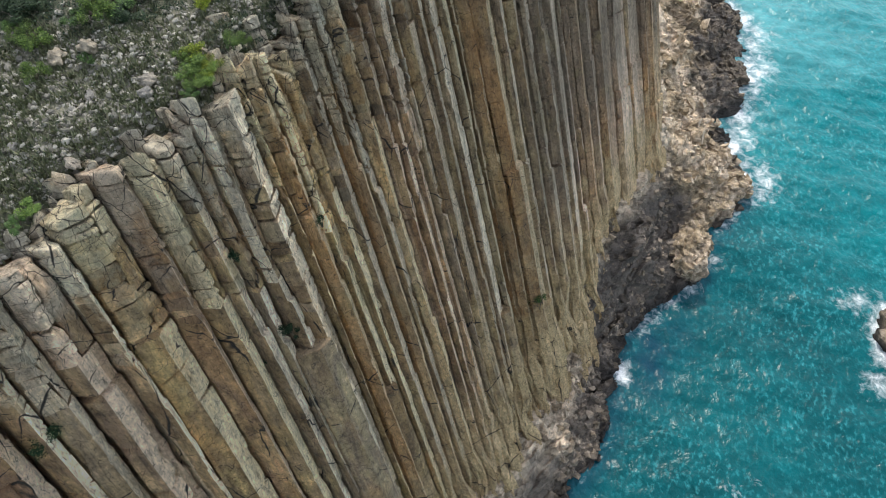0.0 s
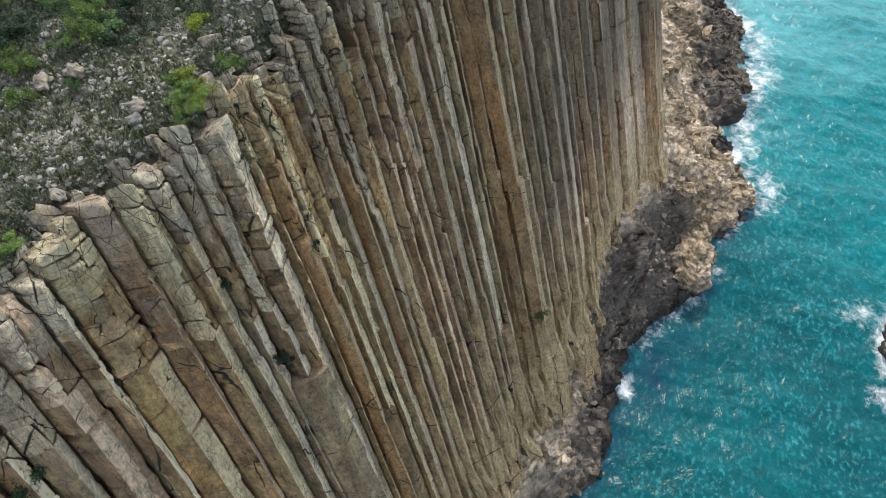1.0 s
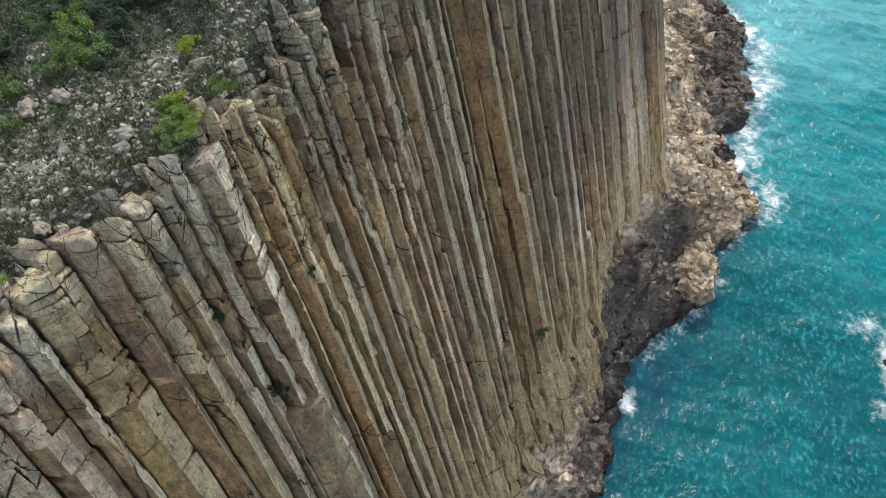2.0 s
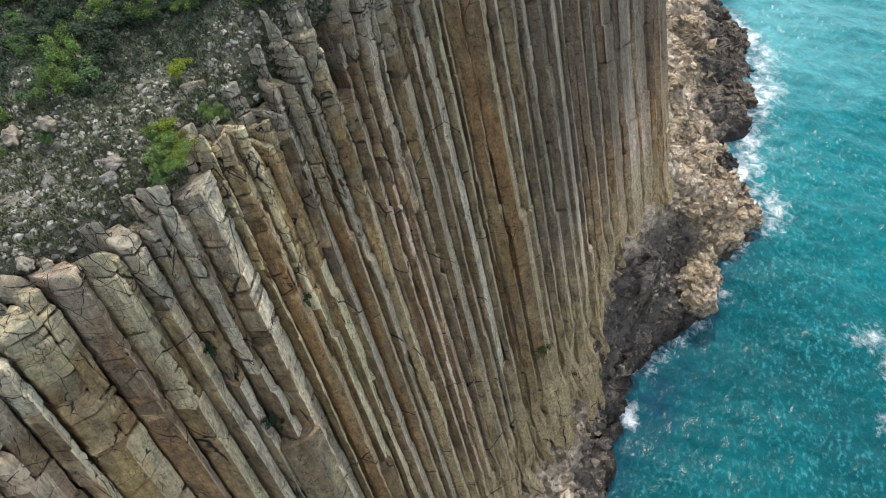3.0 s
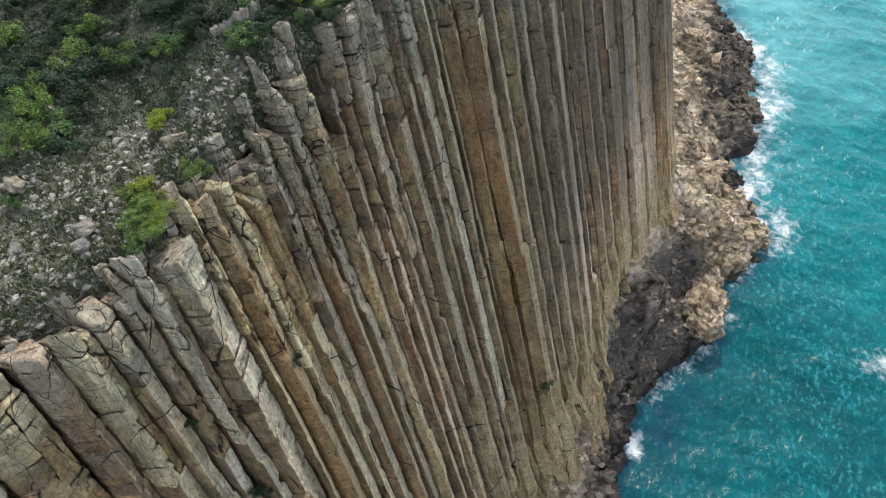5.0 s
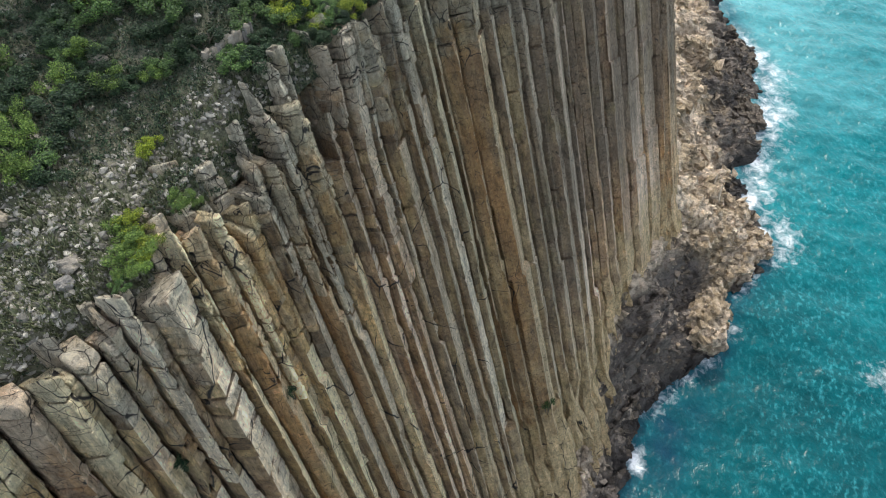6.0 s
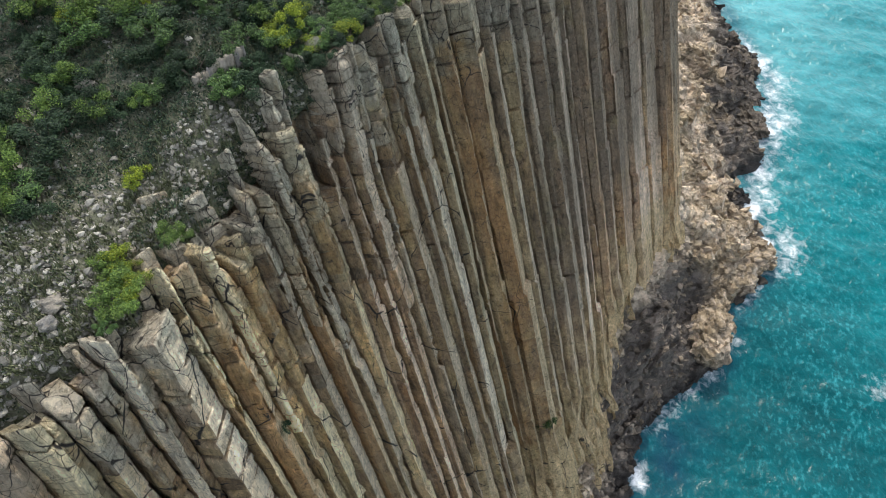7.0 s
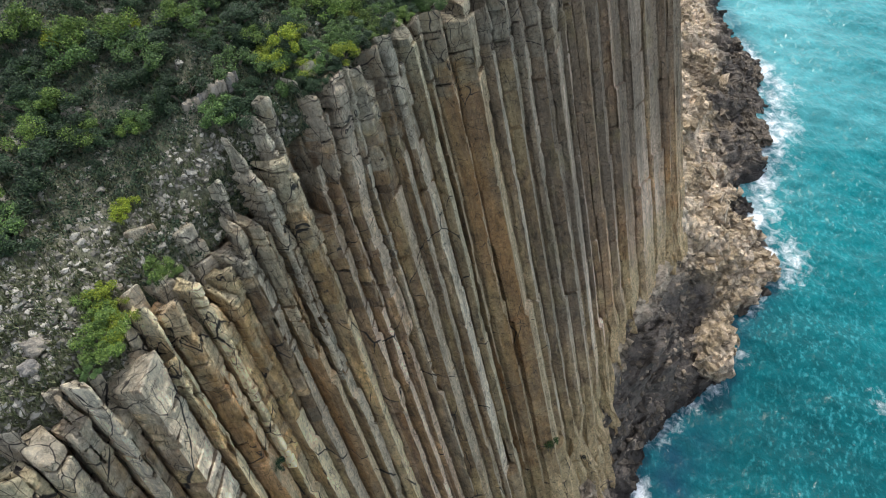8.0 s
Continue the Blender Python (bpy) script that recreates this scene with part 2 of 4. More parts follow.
def bark():
    m, nodes, links, b = material("bark", 0.9)
    even = mapped(nodes, links, (4, 4, 1))
    links.new(ramp(nodes, links, noise_of(nodes, links, even, 5.0), (0.3, (0.06, 0.045, 0.03)), (0.7, (0.16, 0.13, 0.10))), b.inputs["Base Color"])
    return m


def sea_water():
    m, nodes, links, b = material("sea_water", 0.12)
    b.inputs["IOR"].default_value = 1.33
    b.inputs["Specular IOR Level"].default_value = 0.3
    even = mapped(nodes, links, (1, 1, 1))
    deep = nodes.new("ShaderNodeSeparateXYZ")
    links.new(even, deep.inputs[0])
    # base colour runs from dark teal nearby to pale blue-green far out
    offshore = nodes.new("ShaderNodeMapRange")
    offshore.inputs["From Min"].default_value, offshore.inputs["From Max"].default_value = 10.0, 120.0
    offshore.inputs["To Min"].default_value, offshore.inputs["To Max"].default_value = -0.26, 0.27
    links.new(deep.outputs["Y"], offshore.inputs["Value"])
    cloud = nodes.new("ShaderNodeMath")
    cloud.operation = "ADD"
    links.new(offshore.outputs[0], cloud.inputs[0])
    links.new(ramp(nodes, links, noise_of(nodes, links, even, 0.035, 4, 0.5), (0.25, grey(0.38)), (0.75, grey(0.62))), cloud.inputs[1])
    wide = cloud.outputs[0]
    c = ramp(nodes, links, wide, (0.3, (0.0, 0.075, 0.085)), (0.5, (0.0, 0.150, 0.164)), (0.7, (0.085, 0.32, 0.336)))
    small = ramp(nodes, links, noise_of(nodes, links, mapped(nodes, links, (0.85, 1.1, 1)), 0.5, 6, 0.6), (0.34, grey(0.80)), (0.5, grey(0.98)), (0.66, grey(1.2)))
    c = mix(nodes, links, 1.0, c, small, "MULTIPLY")
    water_shade = nodes.new("ShaderNodeAttribute")      # the cliff's shade on the water, painted as dark blue
    water_shade.attribute_name = "water_shade"
    foam = nodes.new("ShaderNodeAttribute")
    foam.attribute_name = "foam"
    add = nodes.new("ShaderNodeMath")
    add.operation = "ADD"
    links.new(foam.outputs["Fac"], add.inputs[0])
    lace = noise_of(nodes, links, even, 0.9, 9, 0.72, 0.5)
    links.new(lace, add.inputs[1])
    white = ramp(nodes, links, add.outputs[0], (0.70, grey(0)), (0.85, grey(0.3)), (1.15, grey(0.9)))
    # glints on small crests, painted turquoise; more of them in the sheltered middle
    painted_glints = ramp(nodes, links, noise_of(nodes, links, mapped(nodes, links, (1.3, 0.85, 1), turn=(0, 0, 0.35)), 1.9, 3, 0.55), (0.51, grey(0)), (0.61, grey(0.17)), (0.73, grey(0.45)))
    where = ramp(nodes, links, noise_of(nodes, links, even, 0.09, 3, 0.5), (0.36, grey(0.3)), (0.60, grey(1.0)))
    c = mix(nodes, links, mix(nodes, links, 1.0, painted_glints, where, "MULTIPLY"), c, (0.08, 0.46, 0.50))
    c = mix(nodes, links, water_shade.outputs["Fac"], c, (0.005, 0.044, 0.075))
    c = mix(nodes, links, white, c, (0.80, 0.84, 0.85))
    links.new(c, b.inputs["Base Color"])
    links.new(ramp(nodes, links, white, (0.0, grey(0.29)), (1.0, grey(0.8))), b.inputs["Roughness"])
    n1 = bump(nodes, links, b, noise_of(nodes, links, mapped(nodes, links, (1.1, 0.9, 1)), 0.8, 3, 0.5, 0.2), 0.6, 0.5)
    bump(nodes, links, b, noise_of(nodes, links, mapped(nodes, links, (1.1, 0.8, 1)), 2.0, 2, 0.5, 0.2), 0.4, 0.10, n1)
    return m


def boulder_rock():
    m, nodes, links, b = material("boulder_rock", 0.9)
    even = mapped(nodes, links, (1, 1, 1))
    info = nodes.new("ShaderNodeObjectInfo")
    c = ramp(nodes, links, noise_of(nodes, links, even, 2.5, 8, 0.7), (0.3, (0.13, 0.12, 0.10)), (0.5, (0.27, 0.25, 0.21)), (0.7, (0.42, 0.385, 0.31)))
    c = mix(nodes, links, 1.0, c, ramp(nodes, links, info.outputs["Random"], (0.0, (0.8, 0.82, 0.86)), (1.0, (1.2, 1.12, 0.98))), "MULTIPLY")
    links.new(c, b.inputs["Base Color"])
    bump(nodes, links, b, noise_of(nodes, links, even, 6.0, 8, 0.7), 0.8, 0.1)
    return m


BOULDER = boulder_rock()
ROCK, SHORE, STONE, SOIL, WATER, BARK = column_rock(), shore_rock(), loose_stone(), soil(), sea_water(), bark()
GREEN = leaf("green_leaf", (0.018, 0.040, 0.012), (0.052, 0.105, 0.028), (0.125, 0.21, 0.05))
DARK = leaf("dark_leaf", (0.007, 0.020, 0.009), (0.018, 0.042, 0.017), (0.050, 0.088, 0.034))
FRESH = leaf("fresh_leaf", (0.03, 0.060, 0.014), (0.088, 0.155, 0.030), (0.20, 0.285, 0.055))
BRIGHT = leaf("bright_leaf", (0.05, 0.09, 0.012), (0.17, 0.23, 0.02), (0.34, 0.38, 0.03))
SCRUB = leaf("scrub_leaf", (0.009, 0.022, 0.012), (0.027, 0.054, 0.027), (0.08, 0.125, 0.06))
STRAW = leaf("dry_grass", (0.065, 0.08, 0.036), (0.14, 0.158, 0.078), (0.26, 0.27, 0.155))


# ---- tools ----
def mesh_of(name, verts, faces, mat, smooth=False):
    me = bpy.data.meshes.new(name)
    me.from_pydata(verts, [], faces)
    me.materials.append(mat)
    if smooth:
        me.polygons.foreach_set("use_smooth", [True] * len(me.polygons))
    me.update()
    return me


def part(name, me, parent, label=""):
    ob = new(name, me)
    ob.parent = parent
    return tagged(ob, label)


def smoothstep(a, b, x):
    k = min(1.0, max(0.0, (x - a) / (b - a)))
    return k * k * (3 - 2 * k)


def rough(x, y, z, size, octaves=4):
    return noise.fractal(Vector((x, y, z)) / size, 1.0, 2.0, octaves)


# ---- plan of the cliff: s runs along its edge, w stands out towards the sea, both at LEVEL ----
LEVEL = 43.0
FOOT = Vector((-15.7, 11.6))
RUN = Vector((0.513, 0.858)).normalized()
OUT = Vector((RUN.y, -RUN.x))
BULGE_S = [-30, 0, 3, 5, 6.5, 9.5, 11, 13, 15, 20.5, 22, 26, 30.5, 34, 36, 40, 44, 49, 52, 57, 66]
BULGE_W = [-1, 0.4, 0.7, 0.5, 1.0, 1.6, 2.1, 0.9, 0.75, 0.75, 1.1, 1.0, 0.7, 0.6, 0.9, 1.0, -0.1, -0.4, 0.0, 0.9, 1.0]
END = 61.6


def plan(s, w):
    p = FOOT + RUN * s + OUT * (w + float(np.interp(s, BULGE_S, BULGE_W)))
    return p


def down(p, z):
    return Vector((p.x + LEAN_X * (LEVEL - z), p.y + LEAN_Y * (LEVEL - z), z))


def edge_height(s):
    return float(np.interp(s, [-30, 0, 5, 8.5, 11, 13.5, 16, 18, 20, 24, 26, 28, 30, 32, 34.5, 37, 39, 44, 62, 80],
                           [43.7, 43.7, 44.1, 44.1, 44.8, 44.5, 44.6, 45.1, 45.4, 45.8, 45.5, 45.1, 44.7, 44.2, 43.3, 42.1, 41.3, 41.5, 40, 37]))


def ground_height(x, y):
    q = Vector((x, y)) - FOOT
    s, d = q.dot(RUN), -(q.dot(OUT) - float(np.interp(q.dot(RUN), BULGE_S, BULGE_W)))
    z = edge_height(s) - 0.3 + 0.12 * min(max(d, -2), 7) + 0.10 * min(max(d - 7, 0), 14)
    z -= 1.0 * math.exp(-((s - 17.5) / 1.9) ** 2) * smoothstep(4.2, 2.2, d)          # the gully behind the broken heads
    z += 0.35 * rough(x, y, 1.0, 4.0, 4) + 0.12 * rough(x, y, 5.0, 1.1, 3)
    return z - 46 * smoothstep(26, 52, d) - 40 * smoothstep(66, 90, s)


def surface(x, y, d):
    """The ground's top, which falls away behind the column heads."""
    return ground_height(x, y) - 0.9 * smoothstep(2.4, 1.5, d)


# ---- the sea ----
SHORE_X = [-10, 2, 8, 11.7, 14.9, 17, 18, 19.5, 23.3, 29.5, 31.2, 35.5, 38.2, 37.6, 38.5, 42.5, 44.3, 46.8, 45.9, 44.3, 40, 30]
SHORE_Y = [-6, 6, 12.5, 16.7, 20.9, 25, 29, 33.5, 36.9, 40.9, 46, 50.4, 53.4, 58.4, 65, 71, 78.5, 85.5, 94, 106, 122, 140]
SURF = [1, 1, 0.8, 0.7, 0.5, 0.5, 1.0, 0.9, 1.0, 0.9, 1.2, 1.6, 2.8, 3.0, 3.0, 4.2, 4.6, 3.8, 1.6, 1.0, 1, 1]
ISLET = Vector((50.1, 31.9))


def shore_distance(X, Y):
    best, width = np.full(X.shape, 1e9), np.ones(X.shape)
    for i in range(len(SHORE_X) - 1):
        ax, ay, bx, by = SHORE_X[i], SHORE_Y[i], SHORE_X[i + 1], SHORE_Y[i + 1]
        k = np.clip(((X - ax) * (bx - ax) + (Y - ay) * (by - ay)) / ((bx - ax) ** 2 + (by - ay) ** 2), 0, 1)
        dist = np.hypot(X - ax - k * (bx - ax), Y - ay - k * (by - ay))
        near = dist < best
        width = np.where(near, SURF[i] + k * (SURF[i + 1] - SURF[i]), width)
        best = np.minimum(best, dist)
    return best, width


def build_sea():
    far = np.geomspace(1.0, 4000, 26)
    xs = np.concatenate([-60 - far[::-1], np.arange(-60, 0, 4.0), np.arange(0, 92, 0.36), 92 + far])
    ys = np.concatenate([-20 - far[::-1], np.arange(-20, 6, 3.0), np.arange(6, 130, 0.40), 130 + far])
    X, Y = np.meshgrid(xs, ys)
    rng = np.random.default_rng(4)
    Z = np.zeros(X.shape)
    for k in range(34):
        length = 0.9 * 1.12 ** k
        turn = rng.normal(math.radians(-112), 0.55)
        amp = 0.012 * length ** 0.62
        Z += amp * np.sin((X * math.cos(turn) + Y * math.sin(turn)) * 2 * math.pi / length + rng.uniform(0, 6.28))
    fade = np.clip(1 - np.maximum(np.abs(X - 40) - 60, np.abs(Y - 60) - 75) / 60, 0, 1)
    Z *= fade
    dist, width = shore_distance(X, Y)
    foam = 0.195 * np.clip(width, 0.6, 2.3) * np.exp(-(dist / width) ** 1.3)
    foam *= 0.82 + 0.3 * np.sin(X * 0.75 + 1.3 * np.sin(Y * 0.31)) * np.sin(Y * 0.67 + 1.0) + 0.18 * np.sin(X * 1.9 + 2 * np.sin(Y * 1.1))
    rock = np.hypot((X - ISLET.x) / 1.0, (Y - ISLET.y) / 1.25) - 4.0
    foam = np.maximum(foam, 0.45 * np.exp(-(np.maximum(rock, 0) / 1.5) ** 1.5))
    foam = np.maximum(foam, 0.5 * np.exp(-((X - 18.4) ** 2 + ((Y - 29.2) / 1.7) ** 2) / 1.4))
    foam = np.maximum(foam, 0.22 * np.exp(-((X - 27) ** 2 + (Y - 17.5) ** 2) / 5))
    foam = np.maximum(foam, 0.13 * np.exp(-((X - 42.5) ** 2 + (Y - 35.5) ** 2) / 10))
    for x, y, a, b, much in ((40.6, 56.0, 2.6, 4.6, 0.36), (39.6, 52.6, 3.0, 1.8, 0.33), (40.4, 63.5, 2.2, 4.5, 0.35), (46.4, 77.5, 3.0, 5.5, 0.37), (48.3, 85.0, 2.4, 4.5, 0.36), (44.0, 73.0, 1.8, 3.0, 0.36), (45.6, 37.6, 3.5, 2.2, 0.33), (44.6, 28.0, 2.6, 2.2, 0.36)):
        foam = np.maximum(foam, much * np.exp(-(((X - x) / a) ** 2 + ((Y - y) / b) ** 2)))
    # shade painted on the water below the cliff, and a dark rim along the shore
    water_shade = 0.92 * np.exp(-(((X - 21.6 - 0.5 * (Y - 31)) / 3.8) ** 2 + ((Y - 31) / 6.0) ** 2)) * (0.8 + 0.3 * np.sin(X * 1.3 + Y) * np.sin(Y * 0.9))
    water_shade = np.maximum(water_shade, 0.6 * np.exp(-(dist / 1.6) ** 2))
    for x, y in ((20.5, 34.2), (22.5, 35.9), (25, 37.6), (28, 39.6), (30.6, 43.0)):
        foam = np.maximum(foam, 0.30 * np.exp(-((X - x) ** 2 + (Y - y) ** 2) / 3.5))
    ny, nx = X.shape
    idx = np.arange(nx * ny).reshape(ny, nx)
    quads = np.stack([idx[:-1, :-1], idx[:-1, 1:], idx[1:, 1:], idx[1:, :-1]], -1).reshape(-1, 4)
    me = mesh_of("water", np.stack([X, Y, Z], -1).reshape(-1, 3).tolist(), quads.tolist(), WATER, True)
    me.attributes.new("foam", "FLOAT", "POINT").data.foreach_set("value", foam.ravel().astype(np.float32))
    me.attributes.new("water_shade", "FLOAT", "POINT").data.foreach_set("value", water_shade.ravel().astype(np.float32))
    tagged(new("water", me), "choppy turquoise sea with white foam along the rocks", "sea", kind="structure")


build_sea()

# ---- the cliff ----
cliff = tagged(new("sea_cliff"), "tall sea cliff of leaning brown rock columns", "cliff", kind="structure")


def build_core():
    """The solid rock behind the columns."""
    verts, faces = [], []
    stations = np.arange(-30, END + 0.1, 1.5)
    levels = [-2, 8, 18, 28, 36, None]
    for s in stations:
        for z in levels:
            top = edge_height(s) - 0.9 if z is None else z
            verts.append(down(plan(s, -2.0), top))
    n = len(levels)
    for i in range(len(stations) - 1):
        for j in range(n - 1):
            a = i * n + j
            faces.append((a, a + n, a + n + 1, a + 1))
    last = (len(stations) - 1) * n
    base = len(verts)
    for z in levels:
        top = edge_height(END) - 0.9 if z is None else z
        verts.append(down(plan(END - 3, -26), top))
    for j in range(n - 1):
        faces.append((last + j, base + j, base + j + 1, last + j + 1))
    part("rock_core", mesh_of("rock_core", verts, faces, ROCK), cliff, "solid brown rock behind the columns")


def outline(shape, rnd, pale, flute, ribs=True):
    """The ring of a column: corners slightly worn, flat sides, broad ones stepped into ribs. Gives points, the side of
    each, and its paleness: bleaching plus painted light.
    """
    ring, side, paled = [], [], []
    for i, p in enumerate(shape):
        q = shape[(i + 1) % len(shape)]
        wide = (q - p).length
        normal = Vector((q.y - p.y, p.x - q.x)).normalized()
        worn = min(0.05, 0.2 * wide)
        cuts = max(1, round(wide / 0.45))
        steps = {rnd.randrange(1, cuts) for _ in range(1 if wide < 2.4 else 2)} if cuts > 2 and ribs and i < 2 else set()
        paled.append(rnd.uniform(0.65, 1.0) if i in pale else rnd.choice((0.0, 0.0, 0.0, 0.08, 0.2)))
        off = 0.0
        ring.append(p.lerp(q, worn / wide))
        side.append(len(paled) - 1)
        for k in range(1, cuts):
            at = p.lerp(q, k / cuts)
            if k in steps:
                along = (q - p).normalized()
                ring.append(at - along * 0.03 + normal * off)
                side.append(len(paled) - 1)
                off = rnd.choice((-0.10, -0.06, 0.05, 0.08))
                paled.append(paled[-1] * rnd.uniform(0.4, 1.0))
                ring.append(at + along * 0.03 + normal * off)
            else:
                ring.append(at + normal * (off + rnd.uniform(-flute, flute)))
            side.append(len(paled) - 1)
        ring.append(q.lerp(p, worn / wide))
        side.append(len(paled) - 1)
    return ring, side, paled


def finish(name, verts, faces, bleach_light, age, upper_dark, stain, tone, parent, iron=None):
    me = mesh_of(name, verts, faces, ROCK)
    me.attributes.new("bleach_light", "FLOAT", "FACE").data.foreach_set("value", bleach_light)
    me.attributes.new("age", "FLOAT", "POINT").data.foreach_set("value", age)
    me.attributes.new("upper_dark", "FLOAT", "POINT").data.foreach_set("value", upper_dark)
    me.attributes.new("stain", "FLOAT", "POINT").data.foreach_set("value", [stain + (iron[2] * smoothstep(iron[0] - 1.5, iron[0], v.z) * smoothstep(iron[1] + 0.4, iron[1], v.z) if iron else 0) for v in verts])
    ob = part(name, me, parent)
    ob.color = (*tone, 1)
    return ob


SQUARE = Vector((LEAN_X, LEAN_Y)) / (1 + LEAN_X ** 2 + LEAN_Y ** 2)      # a cross joint lies square to the axis


def bend(far, z):
    """Some columns lean over along the edge towards their heads."""
    return RUN * (0.17 * max(0.0, z - 41) * math.exp(-((far - 22.0) / 1.5) ** 2))


def weather(far, z):
    """How much lichen and upper darkening a point carries, by its depth below the cliff's edge."""
    return 0.34 * smoothstep(6.5, 0.0, edge_height(far) - z) - 0.07, 0.42 * smoothstep(30, 38, far) * smoothstep(12, 27, z)


def head_block(shape, high, low, rnd, loose, far, stain, tone, parent, cap, pale):
    """One block of a column's jointed head."""
    shape = [p + Vector((rnd.gauss(0, 0.03), rnd.gauss(0, 0.03))) * loose for p in shape]
    ring, side, paled = outline(shape, rnd, pale, 0.02, False)
    mid = sum(shape, Vector((0, 0))) / len(shape)
    turn = Matrix.Rotation(rnd.gauss(0, 0.03) * loose, 2)
    move = Vector((rnd.gauss(0, 0.022), rnd.gauss(0, 0.022))) * loose + OUT * rnd.uniform(-0.05, 0.01) * loose
    tilt = Vector((rnd.gauss(0, 0.10), rnd.gauss(0, 0.10))) * loose * (1.6 if cap else 1.0)
    size, shade, phase = rnd.uniform(0.95, 1.0), rnd.uniform(0.84, 1.14) * (1 - 0.17 * smoothstep(14, 18, far)), rnd.uniform(0, 100)
    tone = [k + (v - k) * 0.4 * smoothstep(14, 18, far) for k, v in zip(tone, (1.08, 1.11, 1.05))]
    shade *= 1 + 0.25 * smoothstep(16.5, 14, far) * smoothstep(9, 12, far)          # pale lichen on the heads near the shrubs
    broken, deep = rnd.randrange(len(ring)), rnd.choice((0.0, 0.0, 0.08, 0.16))
    n = len(ring)
    verts, faces, bleach_light, age, upper_dark = [], [], [], [], []
    tall = high - low
    rows = [(low, 0.035), (low + 0.03, 0.0), (low + tall * 0.3, 0.0), (low + tall * 0.55, 0.0), (low + tall * 0.8, 0.0), (high - 0.04, 0.0), (high, 0.05)]
    for r, (z, inset) in enumerate(rows):
        a, w = weather(far, z)
        for i, p in enumerate(ring):
            d = p - mid
            bite = inset + rnd.uniform(-0.02, 0.02) + 0.05 * noise.noise((phase + i * 1.7, z * 2.3, 0))
            if r > 2 and min(abs(i - broken), n - abs(i - broken)) < 3:
                bite += deep * (r - 2) * 0.5
            k = mid + turn @ d * size - d.normalized() * min(bite, 0.6 * d.length) + move
            lean = SQUARE.dot(d) + (tilt.dot(d) if r > 3 else 0.0)
            verts.append(down(k + bend(far, z), z + max(lean, low - z) + rnd.uniform(-0.015, 0.015)))
            age.append(a)
            upper_dark.append(w)
        if r:
            b = len(verts) - n
            for i in range(n):
                j = (i + 1) % n
                faces.append((b + i, b - n + i, b - n + j, b + j))
                bleach_light.append(paled[side[i]] * 0.9)
    top = len(verts) - n
    heart = sum((verts[top + i] for i in range(n)), Vector()) / n
    for i in range(n):
        verts.append(verts[top + i].lerp(heart, 0.5) + Vector((0, 0, rnd.uniform(-0.06, 0.08))))
    verts.append(heart + Vector((0, 0, rnd.uniform(-0.05, 0.08))))
    age.extend([0.26] * (n + 1))
    upper_dark.extend([0.0] * (n + 1))
    for i in range(n):
        j = (i + 1) % n
        faces += [(top + i, top + j, top + n + j, top + n + i), (top + n + i, top + n + j, len(verts) - 1)]
    faces.append(tuple(range(n))[::-1])
    bleach_light.extend([0.18] * (2 * n + 1))
    finish("block", verts, faces, bleach_light, age, upper_dark, stain, [k * shade for k in tone], parent)


def cut(shape, p, way):
    """The two pieces of a convex outline on either side of a line."""
    normal, pieces = Vector((way.y, -way.x)), ([], [])
    for i, a in enumerate(shape):
        b = shape[(i + 1) % len(shape)]
        da, db = (a - p).dot(normal), (b - p).dot(normal)
        pieces[da < 0].append(a)
        if da * db < 0:
            at = a.lerp(b, da / (da - db))
            pieces[0].append(at)
            pieces[1].append(at)
    return pieces


